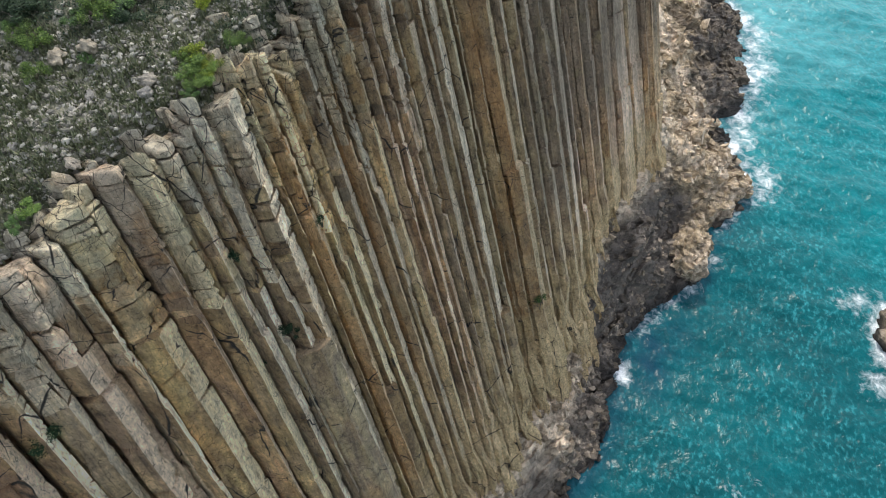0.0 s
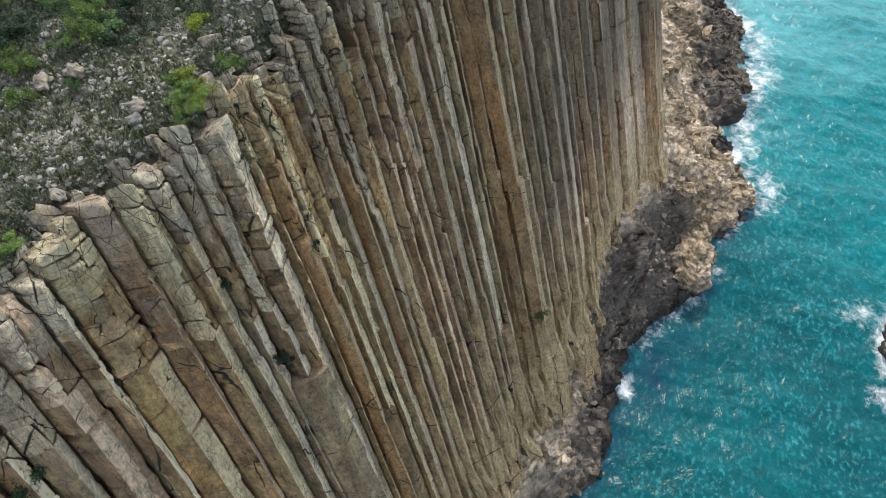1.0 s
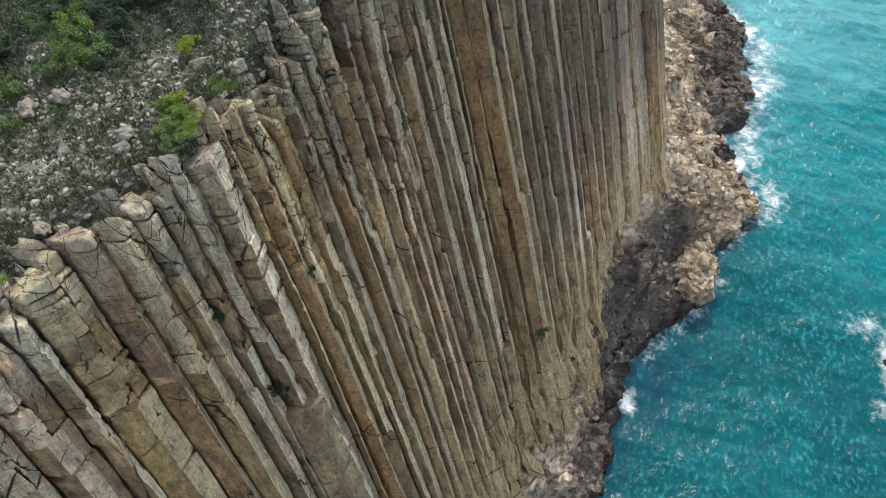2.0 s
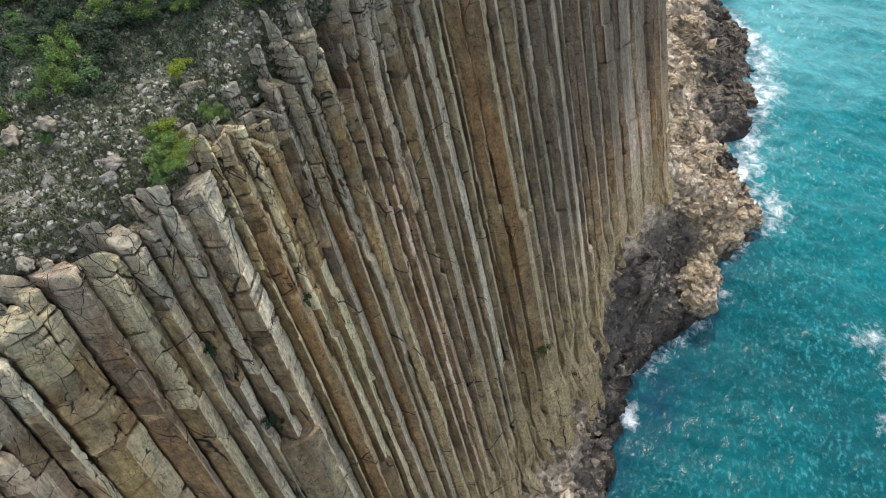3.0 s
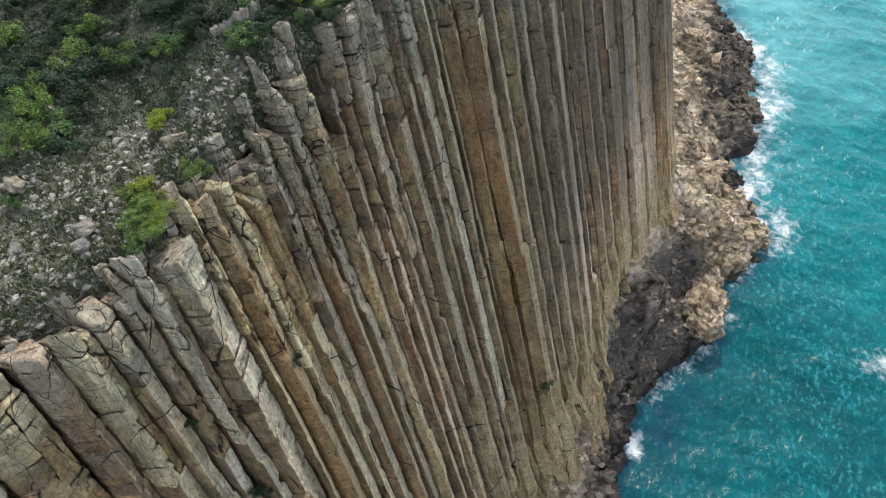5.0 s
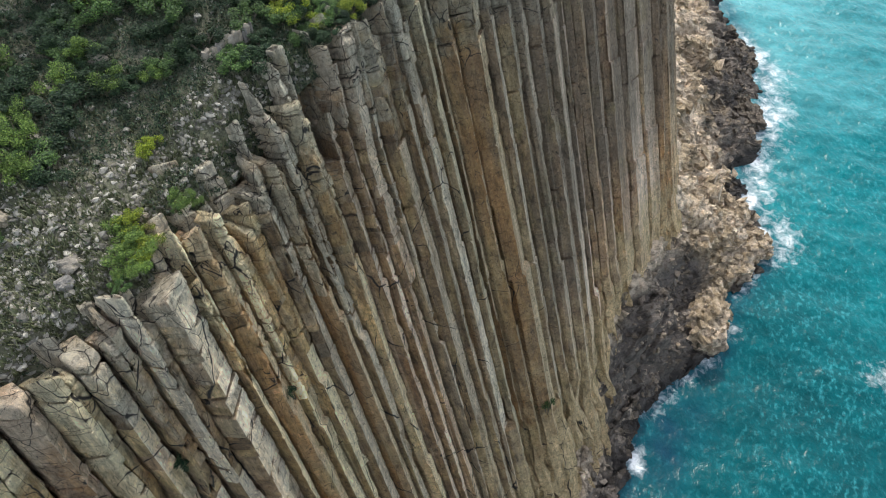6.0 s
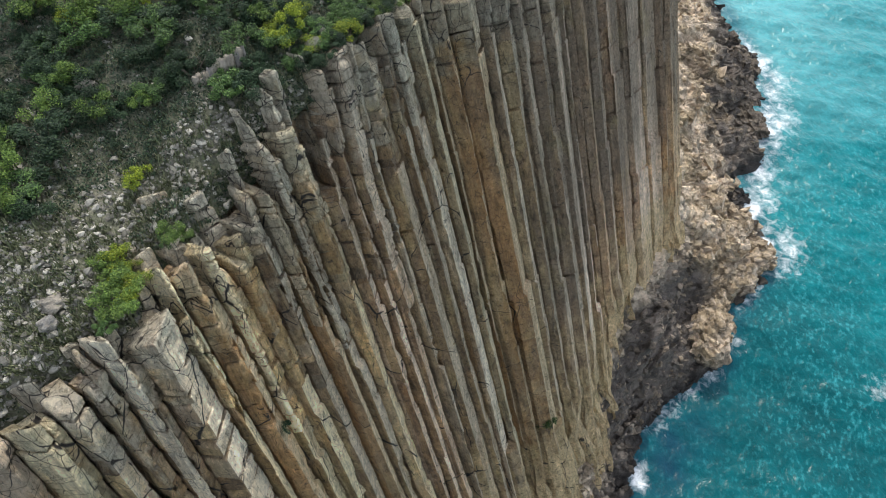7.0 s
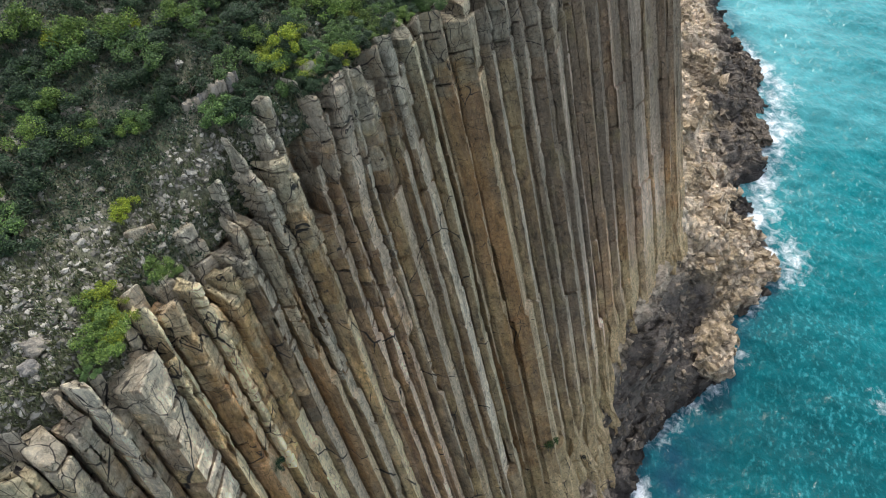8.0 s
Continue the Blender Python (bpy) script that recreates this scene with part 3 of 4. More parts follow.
def build_column(shape, top, foot, seed, blocks=4, first=0.8, pale=(), stain=0.0, flute=0.015, tone=(1, 1, 1), ribs=True, loose=1.0, steps=(), iron=None):
    """A leaning many-sided column with flat sides and cross joints, its head broken into loose blocks. shape: its
    corners at LEVEL; pale: the sides painted paler for spray and the light they catch; steps: heights below which it
    stands further out.
    """
    rnd = random.Random(seed)
    steps = sorted(steps, reverse=True)
    mid = sum(shape, Vector((0, 0))) / len(shape)
    ring, side, paled = outline(shape, rnd, pale, flute, ribs)
    n, far, phase = len(ring), (mid - FOOT).dot(RUN), rnd.uniform(0, 100)
    # the head: one stack of blocks, or two slivers side by side
    sill = z = top - first * blocks * rnd.uniform(0.85, 1.15)
    stacks = [(shape, top, pale)]
    if blocks > 1 and (shape[2] - shape[0]).length > 0.55 and rnd.random() < 0.65:
        middle = shape[0].lerp(shape[2], rnd.uniform(0.38, 0.62))
        halves = cut(shape, middle, OUT + RUN * rnd.uniform(-0.3, 0.3))
        drop = rnd.choice((0.15, 0.4, 0.8, 1.4))
        first_low = rnd.random() < 0.5
        if min(len(h) for h in halves) > 2:
            stacks = [(h, top - drop * (k == first_low), (0, 1) if rnd.random() < 0.4 else ()) for k, h in enumerate(halves)]
    verts, faces, bleach_light, age, upper_dark = [], [], [], [], []
    drift, tilt, ledge = Vector((0, 0)), SQUARE.copy(), Vector((0, 0))
    fallen = [0.0] * len(paled)
    corner = [i for i in range(n) if i == 0 or side[i] != side[i - 1] or side[i] != side[(i + 1) % n]]
    nick = [0.0] * n

    def loop(z, inset):
        low = smoothstep(17, 5, z)
        sway = Vector((noise.noise((phase, z * 0.10, 0)), noise.noise((phase + 9, z * 0.10, 4)))) * 0.06
        sway += Vector((noise.noise((phase, z * 0.3, 7)), noise.noise((phase + 3, z * 0.3, 2)))) * 0.9 * low
        a, w = weather(far, z)
        for i, p in enumerate(ring):
            d = p - mid
            rag = 0.06 * noise.noise((phase + i * 1.9, z * 1.9, 3)) + nick[i] * max(0, 0.3 + noise.noise((phase + i * 5.3, z * 2.1, 6)))
            k = p - d.normalized() * (inset + fallen[side[i]] + rag) + drift + ledge + sway
            k += Vector((noise.noise((phase + i * 3.1, z * 0.6, 1)), noise.noise((phase + i * 3.1, z * 0.6, 8)))) * (0.02 + 0.45 * low)
            verts.append(down(k + bend(far, z), z + tilt.dot(d)))
            age.append(a)
            upper_dark.append(w)
        if len(verts) > n:
            b = len(verts) - n
            for i in range(n):
                j = (i + 1) % n
                faces.append((b - n + i, b - n + j, b + j, b + i))
                bleach_light.append(paled[side[i]] * (0.25 + 0.75 * smoothstep(8, 16, z)))

    loop(z, 0.06)
    size = max(1.0, first)
    while z > foot:
        tall = size * rnd.uniform(0.6, 1.7)
        wide = rnd.choice((0.02, 0.03, 0.05, 0.09))
        loop(z - 0.03, 0.0)
        count = 1 + int(tall / 0.55)
        for k in range(1, count):
            loop(z - tall * k / count, 0.0)
        loop(z - tall + wide, 0.0)
        z -= tall
        tilt = SQUARE + Vector((rnd.gauss(0, 0.09), rnd.gauss(0, 0.09)))
        loop(z, 0.05 + wide * rnd.choice((0.5, 1.5, 3.0, 4.0)))
        while steps and z < steps[0][0]:
            ledge += (OUT + RUN * rnd.uniform(-0.25, 0.25)) * steps.pop(0)[1]
        drift = drift * 0.6 + Vector((rnd.gauss(0, 0.016), rnd.gauss(0, 0.016)))
        for k in range(len(fallen)):
            if rnd.random() < 0.13:
                fallen[k] = rnd.choice((0.0, 0.0, 0.06, 0.12, 0.22))
        for i in corner:
            nick[i] = rnd.choice((0.0, 0.0, 0.05, 0.12, 0.28))
        size = min(size * 1.12, 2.2)
    faces.append(tuple(range(n)))
    bleach_light.append(0.1)
    ob = finish("rock_column", verts, faces, bleach_light, age, upper_dark, stain, tone, cliff, iron)
    for piece, high, white in stacks if blocks else ():
        lifted = 0
        while high > sill + 0.12:
            low = max(sill + 0.01, high - first * rnd.choice((0.5, 0.8, 1.0, 1.5, 2.4)))
            if low - sill < 0.3:
                low = sill + 0.01
            head_block(piece, high, low, rnd, loose * (1.3 if lifted == 0 else 0.8), far, stain, tone, ob, lifted == 0, white)
            high = low - rnd.choice((0.015, 0.03, 0.06))
            lifted += 1
    return ob


# each front column: where it begins along the edge, where its seaward corner lies, how far that stands out, its top, its colour
OLIVE, PINK, GREYISH, OCHRE, RUST, BROWN = (1.14, 1.12, 0.93), (1.26, 1.11, 0.99), (1.33, 1.29, 1.19), (1.27, 1.20, 0.95), (1.03, 0.93, 0.74), (1.06, 1.01, 0.91)
FRONT = [(-9.55, -8.03, 0.5, 43.6, BROWN), (-7.83, -6.15, 0.6, 43.4, BROWN), (-5.89, -4.21, 0.5, 43.8, BROWN), (-3.96, -2.5, 0.5, 43.5, PINK), (-2.0, -1.25, 0.5, 43.4, (1.7, 1.64, 1.46)), (-0.86, 0.05, 0.35, 43.1, BROWN), (0.4, 1.1, 0.4, 43.5, PINK),
         (2.15, 2.77, 0.6, 43.2, (1.85, 1.80, 1.62)), (2.98, 4.14, 0.15, 43.9, (1.36, 1.30, 1.04)), (5.14, 6.05, 0.55, 44.0, PINK), (6.2, 7.04, 0.5, 43.9, OCHRE), (7.48, 7.95, 0.4, 43.8, GREYISH), (8.35, 8.75, 0.4, 44.1, GREYISH),
         (9.2, 9.75, 0.35, 44.8, GREYISH), (10.04, 10.85, 0.5, 44.0, (1.08, 1.05, 0.97)), (11.64, 12.1, 0.3, 44.5, OCHRE), (12.45, 13.45, 0.4, 44.0, RUST), (13.85, 14.3, 0.45, 43.7, OCHRE), (14.8, 15.25, 0.4, 42.9, OCHRE),
         (15.75, 16.3, 0.4, 44.0, BROWN), (16.75, 17.5, 0.4, 43.8, RUST), (17.75, 18.12, 0.35, 44.9, BROWN), (18.65, 19.4, 0.45, 44.7, OCHRE), (19.78, 20.55, 0.3, 43.2, PINK), (20.78, 21.25, 0.35, 45.6, PINK),
         (21.5, 21.95, 0.6, 45.8, PINK), (22.55, 22.88, 0.3, 45.7, GREYISH), (23.1, 23.95, 0.5, 45.5, BROWN), (24.62, 25.22, 0.35, 45.3, BROWN), (25.65, 26.15, 0.4, 45.4, GREYISH), (26.95, 27.7, 0.4, 45.0, OLIVE), (28.14, 28.45, 0.3, 44.8, RUST),
         (28.8, 30.1, 0.35, 44.7, RUST), (30.44, 32.25, 0.45, 44.2, RUST), (33.1, 33.9, 0.4, 43.6, GREYISH), (34.3, 35.5, 0.35, 43.3, BROWN), (35.85, 36.5, 0.3, 42.4, GREYISH), (37.1, 38.4, 0.4, 41.8, BROWN),
         (38.94, 39.85, 0.55, 41.0, GREYISH), (41.6, 42.3, 0.3, 41.2, GREYISH), (42.95, 44.1, 0.45, 42.2, BROWN), (44.5, 46.0, 0.4, 42.0, RUST), (46.67, 48.2, 0.4, 41.6, BROWN), (48.81, 50.1, 0.4, 41.6, BROWN),
         (51.5, 52.75, 0.45, 41.3, GREYISH), (54.3, 54.9, 0.3, 41.2, GREYISH), (56.48, 57.7, 0.35, 41.0, RUST), (58.23, 59.5, 0.35, 40.8, RUST)]
RUSTY = {9: -0.02, 16: 0.2, 18: 0.06, 20: 0.08, 22: 0.05, 31: 0.08, 32: 0.1, 33: 0.05, 41: 0.05, 46: 0.06, 47: 0.06}
STEPS = {13: [(38.2, 0.28)], 17: [(33.4, 0.25), (37.5, -0.1)], 18: [(36.2, 0.2)], 20: [(37.6, 0.16)], 21: [(37.8, 0.22)], 23: [(36.2, 0.16)], 24: [(36.6, 0.1)], 31: [(28.5, 0.2)], 33: [(29.0, 0.3)], 36: [(24.0, 0.2)], 39: [(18.5, 0.25)], 10: [(35.5, 0.12)], 11: [(37.5, 0.18)], 6: [(38.0, 0.2)], 7: [(36.5, 0.2)], 12: [(34.2, 0.2)], 15: [(40.0, 0.15)], 16: [(38.8, 0.12), (34.0, 0.2)]}      # where a column's face has broken off
JOINTS = {30: 1, 41: 0, 42: 0, 7: 12, 8: 13, 9: 14, 10: 13, 11: 14, 12: 17, 13: 20, 14: 22, 15: 16, 16: 18, 17: 18, 18: 17, 19: 18, 20: 16, 21: 20, 22: 18, 23: 14, 24: 20, 25: 22, 26: 20}       # how many blocks high a jointed head is, where that is unusual

IRON = {16: (34.5, 40.6, 0.3), 22: (33, 40, 0.08), 20: (34, 41, 0.06), 32: (25, 38, 0.08), 33: (24, 34, 0.08), 46: (16, 32, 0.12)}      # from and to what height a face is rusty, and how much
SHATTERED = {12, 13, 14, 15, 16, 17, 18, 19, 20, 21, 22, 24, 25, 26, 27, 28}      # columns whose heads are broken small


def side_view(s):
    """How far along the edge a corner appears shifted for each metre that it stands out, seen from the sea's near end."""
    return float(np.interp(s, [-10, 0, 5, 10, 22, 40, 60], [0.2, 0.3, 0.38, 0.6, 1.0, 1.55, 2.4]))


def front_row():
    rnd = random.Random(11)
    for i, (s, corner, out, top, tone) in enumerate(FRONT):
        end = FRONT[i + 1][0] if i + 1 < len(FRONT) else END
        k = side_view(corner)
        proud = min(0.8, 0.35 + out, 0.66 * (corner - s) / k)
        gap = rnd.choice((0.02, 0.04, 0.09)) * smoothstep(30, 15, s) + 0.085 * smoothstep(15, 30, s)
        back = -1.3
        a, c, e = plan(s + 0.1 * k + gap, -0.1), plan(corner - (proud - 0.1) * k, proud - 0.1), plan(end + 0.1 * k - gap, -0.1)
        f, g = plan(end + 0.1 * k - gap, back), plan(s + 0.1 * k + gap, back)
        stain = RUSTY.get(i, rnd.uniform(-0.10, 0.02))
        shade = rnd.uniform(0.92, 1.08) * (1 + 0.06 * smoothstep(14, 4, s)) * (1 + 0.13 * smoothstep(10, 13, s) * smoothstep(25, 20, s)) * (1 - 0.18 * smoothstep(20, 25, s) * smoothstep(42, 34, s))
        near = s < 28
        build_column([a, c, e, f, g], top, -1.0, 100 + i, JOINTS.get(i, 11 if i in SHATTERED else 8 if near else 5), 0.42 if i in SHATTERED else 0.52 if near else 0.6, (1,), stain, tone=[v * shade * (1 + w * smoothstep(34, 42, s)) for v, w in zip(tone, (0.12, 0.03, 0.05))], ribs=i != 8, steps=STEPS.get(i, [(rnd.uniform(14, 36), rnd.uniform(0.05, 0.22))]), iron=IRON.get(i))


# thin blades of rock that stand free behind the front row: along the edge, back from it, width, top
BLADES = [(18.05, -0.75, 0.4, 45.7), (19.25, -0.7, 0.5, 45.9), (19.8, -0.9, 0.45, 46.1), (21.0, -0.9, 0.5, 46.0), (21.7, -1.0, 0.5, 46.1), (22.3, -1.0, 0.45, 46.0), (16.9, -0.9, 0.35, 45.0)]


def back_rows():
    rnd = random.Random(23)
    for row, (near, deep) in enumerate(((-1.2, -2.2), (-2.2, -3.2))):
        s = -9.0 + row * 0.5
        while s < END - 1:
            wide = rnd.uniform(0.6, 1.2)
            k = rnd.uniform(-0.2, 0.2)
            shape = [plan(s + 0.15, near + k), plan(s + wide - 0.15, near + 0.1 + k), plan(s + wide - 0.02, (near + deep) / 2), plan(s + wide - 0.15, deep), plan(s + 0.15, deep), plan(s + 0.02, (near + deep) / 2)]
            c = plan(s + wide / 2, (near + deep) / 2)
            top = ground_height(c.x, c.y) + (rnd.uniform(-1.2, 0.0), rnd.uniform(-0.7, 0.15))[row] - 1.6 * smoothstep(15.5, 16.5, s) * smoothstep(24, 23, s)
            if rnd.random() < (1.0, 0.45)[row]:
                build_column(shape, top, top - 5, rnd.randrange(9999), 2, 0.55, (0,) if rnd.random() < 0.3 else (), tone=(1.15, 1.13, 1.06) if s < 15 else (0.95, 0.95, 0.9), loose=1.5)
            s += wide
    for k, (s, w, wide, top) in enumerate(BLADES):
        shape = [plan(s, w - 0.25), plan(s + 0.3 * wide, w + 0.2), plan(s + wide, w + 0.05), plan(s + 0.9 * wide, w - 0.5), plan(s + 0.1 * wide, w - 0.6)]
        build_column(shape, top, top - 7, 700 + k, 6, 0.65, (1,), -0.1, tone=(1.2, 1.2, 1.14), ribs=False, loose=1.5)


build_core()
front_row()
back_rows()
# broken stumps that stand in front of the row
for seed, (s, e, w, top) in enumerate(((8.5, 10.7, 0.95, 32.8), (13.0, 14.6, 0.8, 25.0), (26.0, 27.4, 0.6, 19.0), (31.5, 33.4, 0.9, 14.5))):
    build_column([plan(s, -1), plan(s + 0.2, w - 0.2), plan((s + e) / 2, w + 0.2), plan(e - 0.2, w - 0.1), plan(e, -1)], top, -1.0, 900 + seed, 0, tone=(1.4, 1.42, 1.38) if seed == 0 else (0.9, 0.86, 0.75))


# ---- the top of the island ----
def build_ground():
    verts, faces = [], []
    ss = np.arange(-30, 92, 0.75)
    ds = np.concatenate([np.arange(1.5, 16, 0.4), np.arange(16, 56, 2.0)])
    for s in ss:
        for d in ds:
            p = plan(s, -d)
            verts.append(Vector((p.x, p.y, surface(p.x, p.y, d))))
    n = len(ds)
    for i in range(len(ss) - 1):
        for j in range(n - 1):
            a = i * n + j
            faces.append((a, a + n, a + n + 1, a + 1))
    tagged(new("ground", mesh_of("ground", verts, faces, SOIL, True)), "stony soil with dry scrub on the cliff top", "ground", kind="structure")


build_ground()


# ---- rocks at the foot ----
def foot_line(k):
    """Where the cliff meets the shore rocks: a point for each corner of the shore line."""
    s = [-12, 2, 10, 16, 20, 24.5, 29, 33.5, 39.5, 46.5, 51, 57, 61]
    z = [8, 8, 8, 7.5, 6.8, 6.5, 5.5, 4.5, 6.0, 9.5, 9.0, 9.0, 10]
    if k < len(s):
        return down(plan(s[k], -1.2), z[k])
    x = [22, 21, 22, 24, 25, 25, 24, 22, 20]
    y = [58, 66, 74, 82, 90, 98, 108, 122, 138]
    return Vector((x[k - len(s)], y[k - len(s)], 12.5))


def build_shore():
    verts, faces, wet, dark_tone = [], [], [], []
    n, across = len(SHORE_X), 96
    steps = np.arange(0, n - 1 + 1e-6, 0.02)
    for t in steps:
        i = min(int(t), n - 2)
        k = t - i
        a = foot_line(i).lerp(foot_line(i + 1), k)
        b = Vector((SHORE_X[i], SHORE_Y[i], -1.6)).lerp(Vector((SHORE_X[i + 1], SHORE_Y[i + 1], -1.6)), k)
        for j in range(across):
            f = j / (across - 1) * 1.10
            p = a.lerp(b, f)
            sag = (1 - f) ** 1.5 if f < 1 else 0.0
            p.z = b.z + (a.z - b.z) * (0.45 * sag + 0.55 * max(0, 1 - f)) + 1.4 * smoothstep(1.06, 0.90, f)
            p.z += 1.2 * math.exp(-((p.x - 27.6) ** 2 / 5 + (p.y - 45) ** 2 / 16)) * smoothstep(1.08, 0.95, f)
            cleft = (0.94 * (p.y - 64.2) - 0.34 * (p.x - 31.7)) + 0.5 * rough(p.x, p.y, 1, 2.0)
            p.z -= 2.2 * math.exp(-(cleft / 0.8) ** 2) * smoothstep(28.5, 31.5, p.x) * smoothstep(0.03, 0.15, f)
            grip = smoothstep(0, 0.06, f)
            up = 0.0
            for size, tall in ((3.2, 0.9), (1.5, 0.7), (0.7, 0.32), (0.36, 0.12)):
                at = Vector((0.75 * p.y - 0.66 * p.x, 0.5 * (0.75 * p.x + 0.66 * p.y), p.z * 0.7)) / size      # beds that run aslant to the sea
                seeds = noise.voronoi(at + 0.25 * noise.noise_vector(at * 1.7))[1]
                seed = seeds[0] * 13.7
                lean = noise.noise_vector(seed)
                up += tall * (noise.noise(seed + Vector((5, 3, 1))) + 0.8 * lean.dot(at - seeds[0]))
            side = Vector((b.x - a.x, b.y - a.y, 0)).normalized()
            lump = 0.8 * rough(p.x, p.y, p.z, 6.0)
            p += (Vector((0, 0, 1)) + 0.6 * side).normalized() * grip * (up + lump) + side * grip * (1.1 * rough(p.x, p.y, p.z + 40, 3.5))
            verts.append(p)
            # darker grey around the cove, along the near waterline and on the far knob
            dark_tone.append(0.9 * smoothstep(10.5, 7.0, p.z) * smoothstep(10.5, 7.5, math.hypot((p.x - 20.5) * 0.95, (p.y - 38) * 0.6) + 2.0 * rough(p.x, p.y, 2, 3.0)))
            dark_tone[-1] = max(dark_tone[-1], 0.8 * smoothstep(0.42, 0.60, f + 0.2 * rough(p.x, p.y, 6, 3.0)) * smoothstep(21, 17.5, p.x))
            dark_tone[-1] = max(dark_tone[-1], 0.85 * smoothstep(64.5, 67, p.y) * smoothstep(-2.2, 1.5, p.x - 33.5 - 0.25 * (p.y - 67) + 3.5 * rough(p.x, p.y, 8, 3.5)))
            wet.append(max(smoothstep(1.3, 0.2, p.z + 0.7 * rough(p.x, p.y, 9, 2.5)), 0.4 * smoothstep(62, 74, p.y) * smoothstep(0.60, 0.80, f + 0.25 * rough(p.x, p.y, 4, 4.0))))
    for i in range(len(steps) - 1):
        for j in range(across - 1):
            a = i * across + j
            faces.append((a, a + 1, a + across + 1, a + across))
    me = mesh_of("shore_rocks", verts, faces, SHORE)
    me.attributes.new("wet", "FLOAT", "POINT").data.foreach_set("value", wet)
    me.attributes.new("dark_tone", "FLOAT", "POINT").data.foreach_set("value", dark_tone)
    shelf = tagged(new("shore_rocks", me), "broken brown rock shelf between cliff and sea", "rocks", kind="structure")
    # angular fallen blocks lying on the shelf
    rng = random.Random(17)
    cube = [Vector((x, y, z)) for x in (-0.5, 0.5) for y in (-0.5, 0.5) for z in (-0.5, 0.5)]
    sides = ((0, 1, 3, 2), (4, 6, 7, 5), (0, 4, 5, 1), (2, 3, 7, 6), (0, 2, 6, 4), (1, 5, 7, 3))
    V, F, W, B = [], [], [], []
    lying = []
    for _ in range(8000):
        k = rng.randrange(len(verts))
        p = verts[k]
        if p.z < -0.3 or p.z > 9 or k % across < 9 or p.x < 10:
            continue
        lying.append(((0.16 + 0.62 * rng.random() ** 3) * (1 - 0.35 * dark_tone[k]) * (1 + 0.3 * smoothstep(46, 60, p.y)), k))
    lying.sort(reverse=True)

    def form():
        return [c + Vector((rng.uniform(-0.36, 0.36), rng.uniform(-0.36, 0.36), rng.uniform(-0.36, 0.36))) for c in cube]

    forms = {}
    for dark in (False, True):
        for wetness in (False, True):
            forms[dark, wetness] = []
            for _ in range(5):
                me = mesh_of("block", form(), sides, SHORE)
                me.attributes.new("wet", "FLOAT", "POINT").data.foreach_set("value", [0.9 * wetness] * 8)
                me.attributes.new("dark_tone", "FLOAT", "POINT").data.foreach_set("value", [0.7 * dark] * 8)
                forms[dark, wetness].append(me)
    for rank, (size, k) in enumerate(lying):
        p = verts[k]
        m = Euler((rng.uniform(-0.5, 0.5), rng.uniform(-0.5, 0.5), rng.uniform(0, 6.3))).to_matrix() @ Matrix.Diagonal((size * rng.uniform(0.7, 1.6), size, size * rng.uniform(0.5, 1.0)))
        if rank < 290:
            ob = part("block", rng.choice(forms[dark_tone[k] > 0.4, wet[k] > 0.5]), shelf)
            ob.matrix_world = Matrix.Translation(p) @ m.to_4x4()
            continue
        n0 = len(V)
        V += [p + m @ c for c in form()]
        F += [tuple(n0 + i for i in f) for f in sides]
        W += [wet[k]] * 8
        B += [dark_tone[k] * rng.uniform(0.5, 1.0)] * 8
    me = mesh_of("fallen_blocks", V, F, SHORE)
    me.attributes.new("wet", "FLOAT", "POINT").data.foreach_set("value", W)
    me.attributes.new("dark_tone", "FLOAT", "POINT").data.foreach_set("value", B)
    tagged(new("fallen_blocks", me), "small angular fallen blocks of brown rock", "rocks", kind="stuff")


build_shore()


def stone_mesh(name, seed, mat, detail=2, flat=0.7, jag=0.35):
    bm = bmesh.new()
    bmesh.ops.create_icosphere(bm, subdivisions=detail, radius=0.5)
    off = Vector((seed * 3.7, seed * 1.3, 0))
    for v in bm.verts:
        c = noise.voronoi(v.co * 2.2 + off)[0]
        v.co *= 1 + jag * (c[1] - c[0]) + 0.5 * jag * noise.noise(v.co * 3 + off)
        v.co.z *= flat
    me = bpy.data.meshes.new(name)
    bm.to_mesh(me)
    bm.free()
    me.materials.append(mat)
    return me


def build_islet():
    bm = bmesh.new()
    bmesh.ops.create_icosphere(bm, subdivisions=5, radius=1)
    for v in bm.verts:
        c = noise.voronoi(v.co * 3.0)[0]
        k = 1 + 0.22 * (c[1] - c[0]) + 0.30 * rough(*v.co, 0.8)
        v.co = Vector((v.co.x * 3.6 * k, v.co.y * 4.4 * k, v.co.z * 1.9 * k)) + Vector((0, 0, 0.35 * rough(*v.co, 0.25)))
    me = bpy.data.meshes.new("islet_rock")
    bm.to_mesh(me)
    bm.free()
    me.materials.append(SHORE)
    me.attributes.new("wet", "FLOAT", "POINT").data.foreach_set("value", [smoothstep(1.0, 0.2, v.co.z) for v in me.vertices])
    me.attributes.new("dark_tone", "FLOAT", "POINT").data.foreach_set("value", [0.45] * len(me.vertices))
    ob = tagged(new("islet_rock", me), "low brown rock standing in white surf", "rock")
    ob.location = (ISLET.x, ISLET.y, 0)


build_islet()


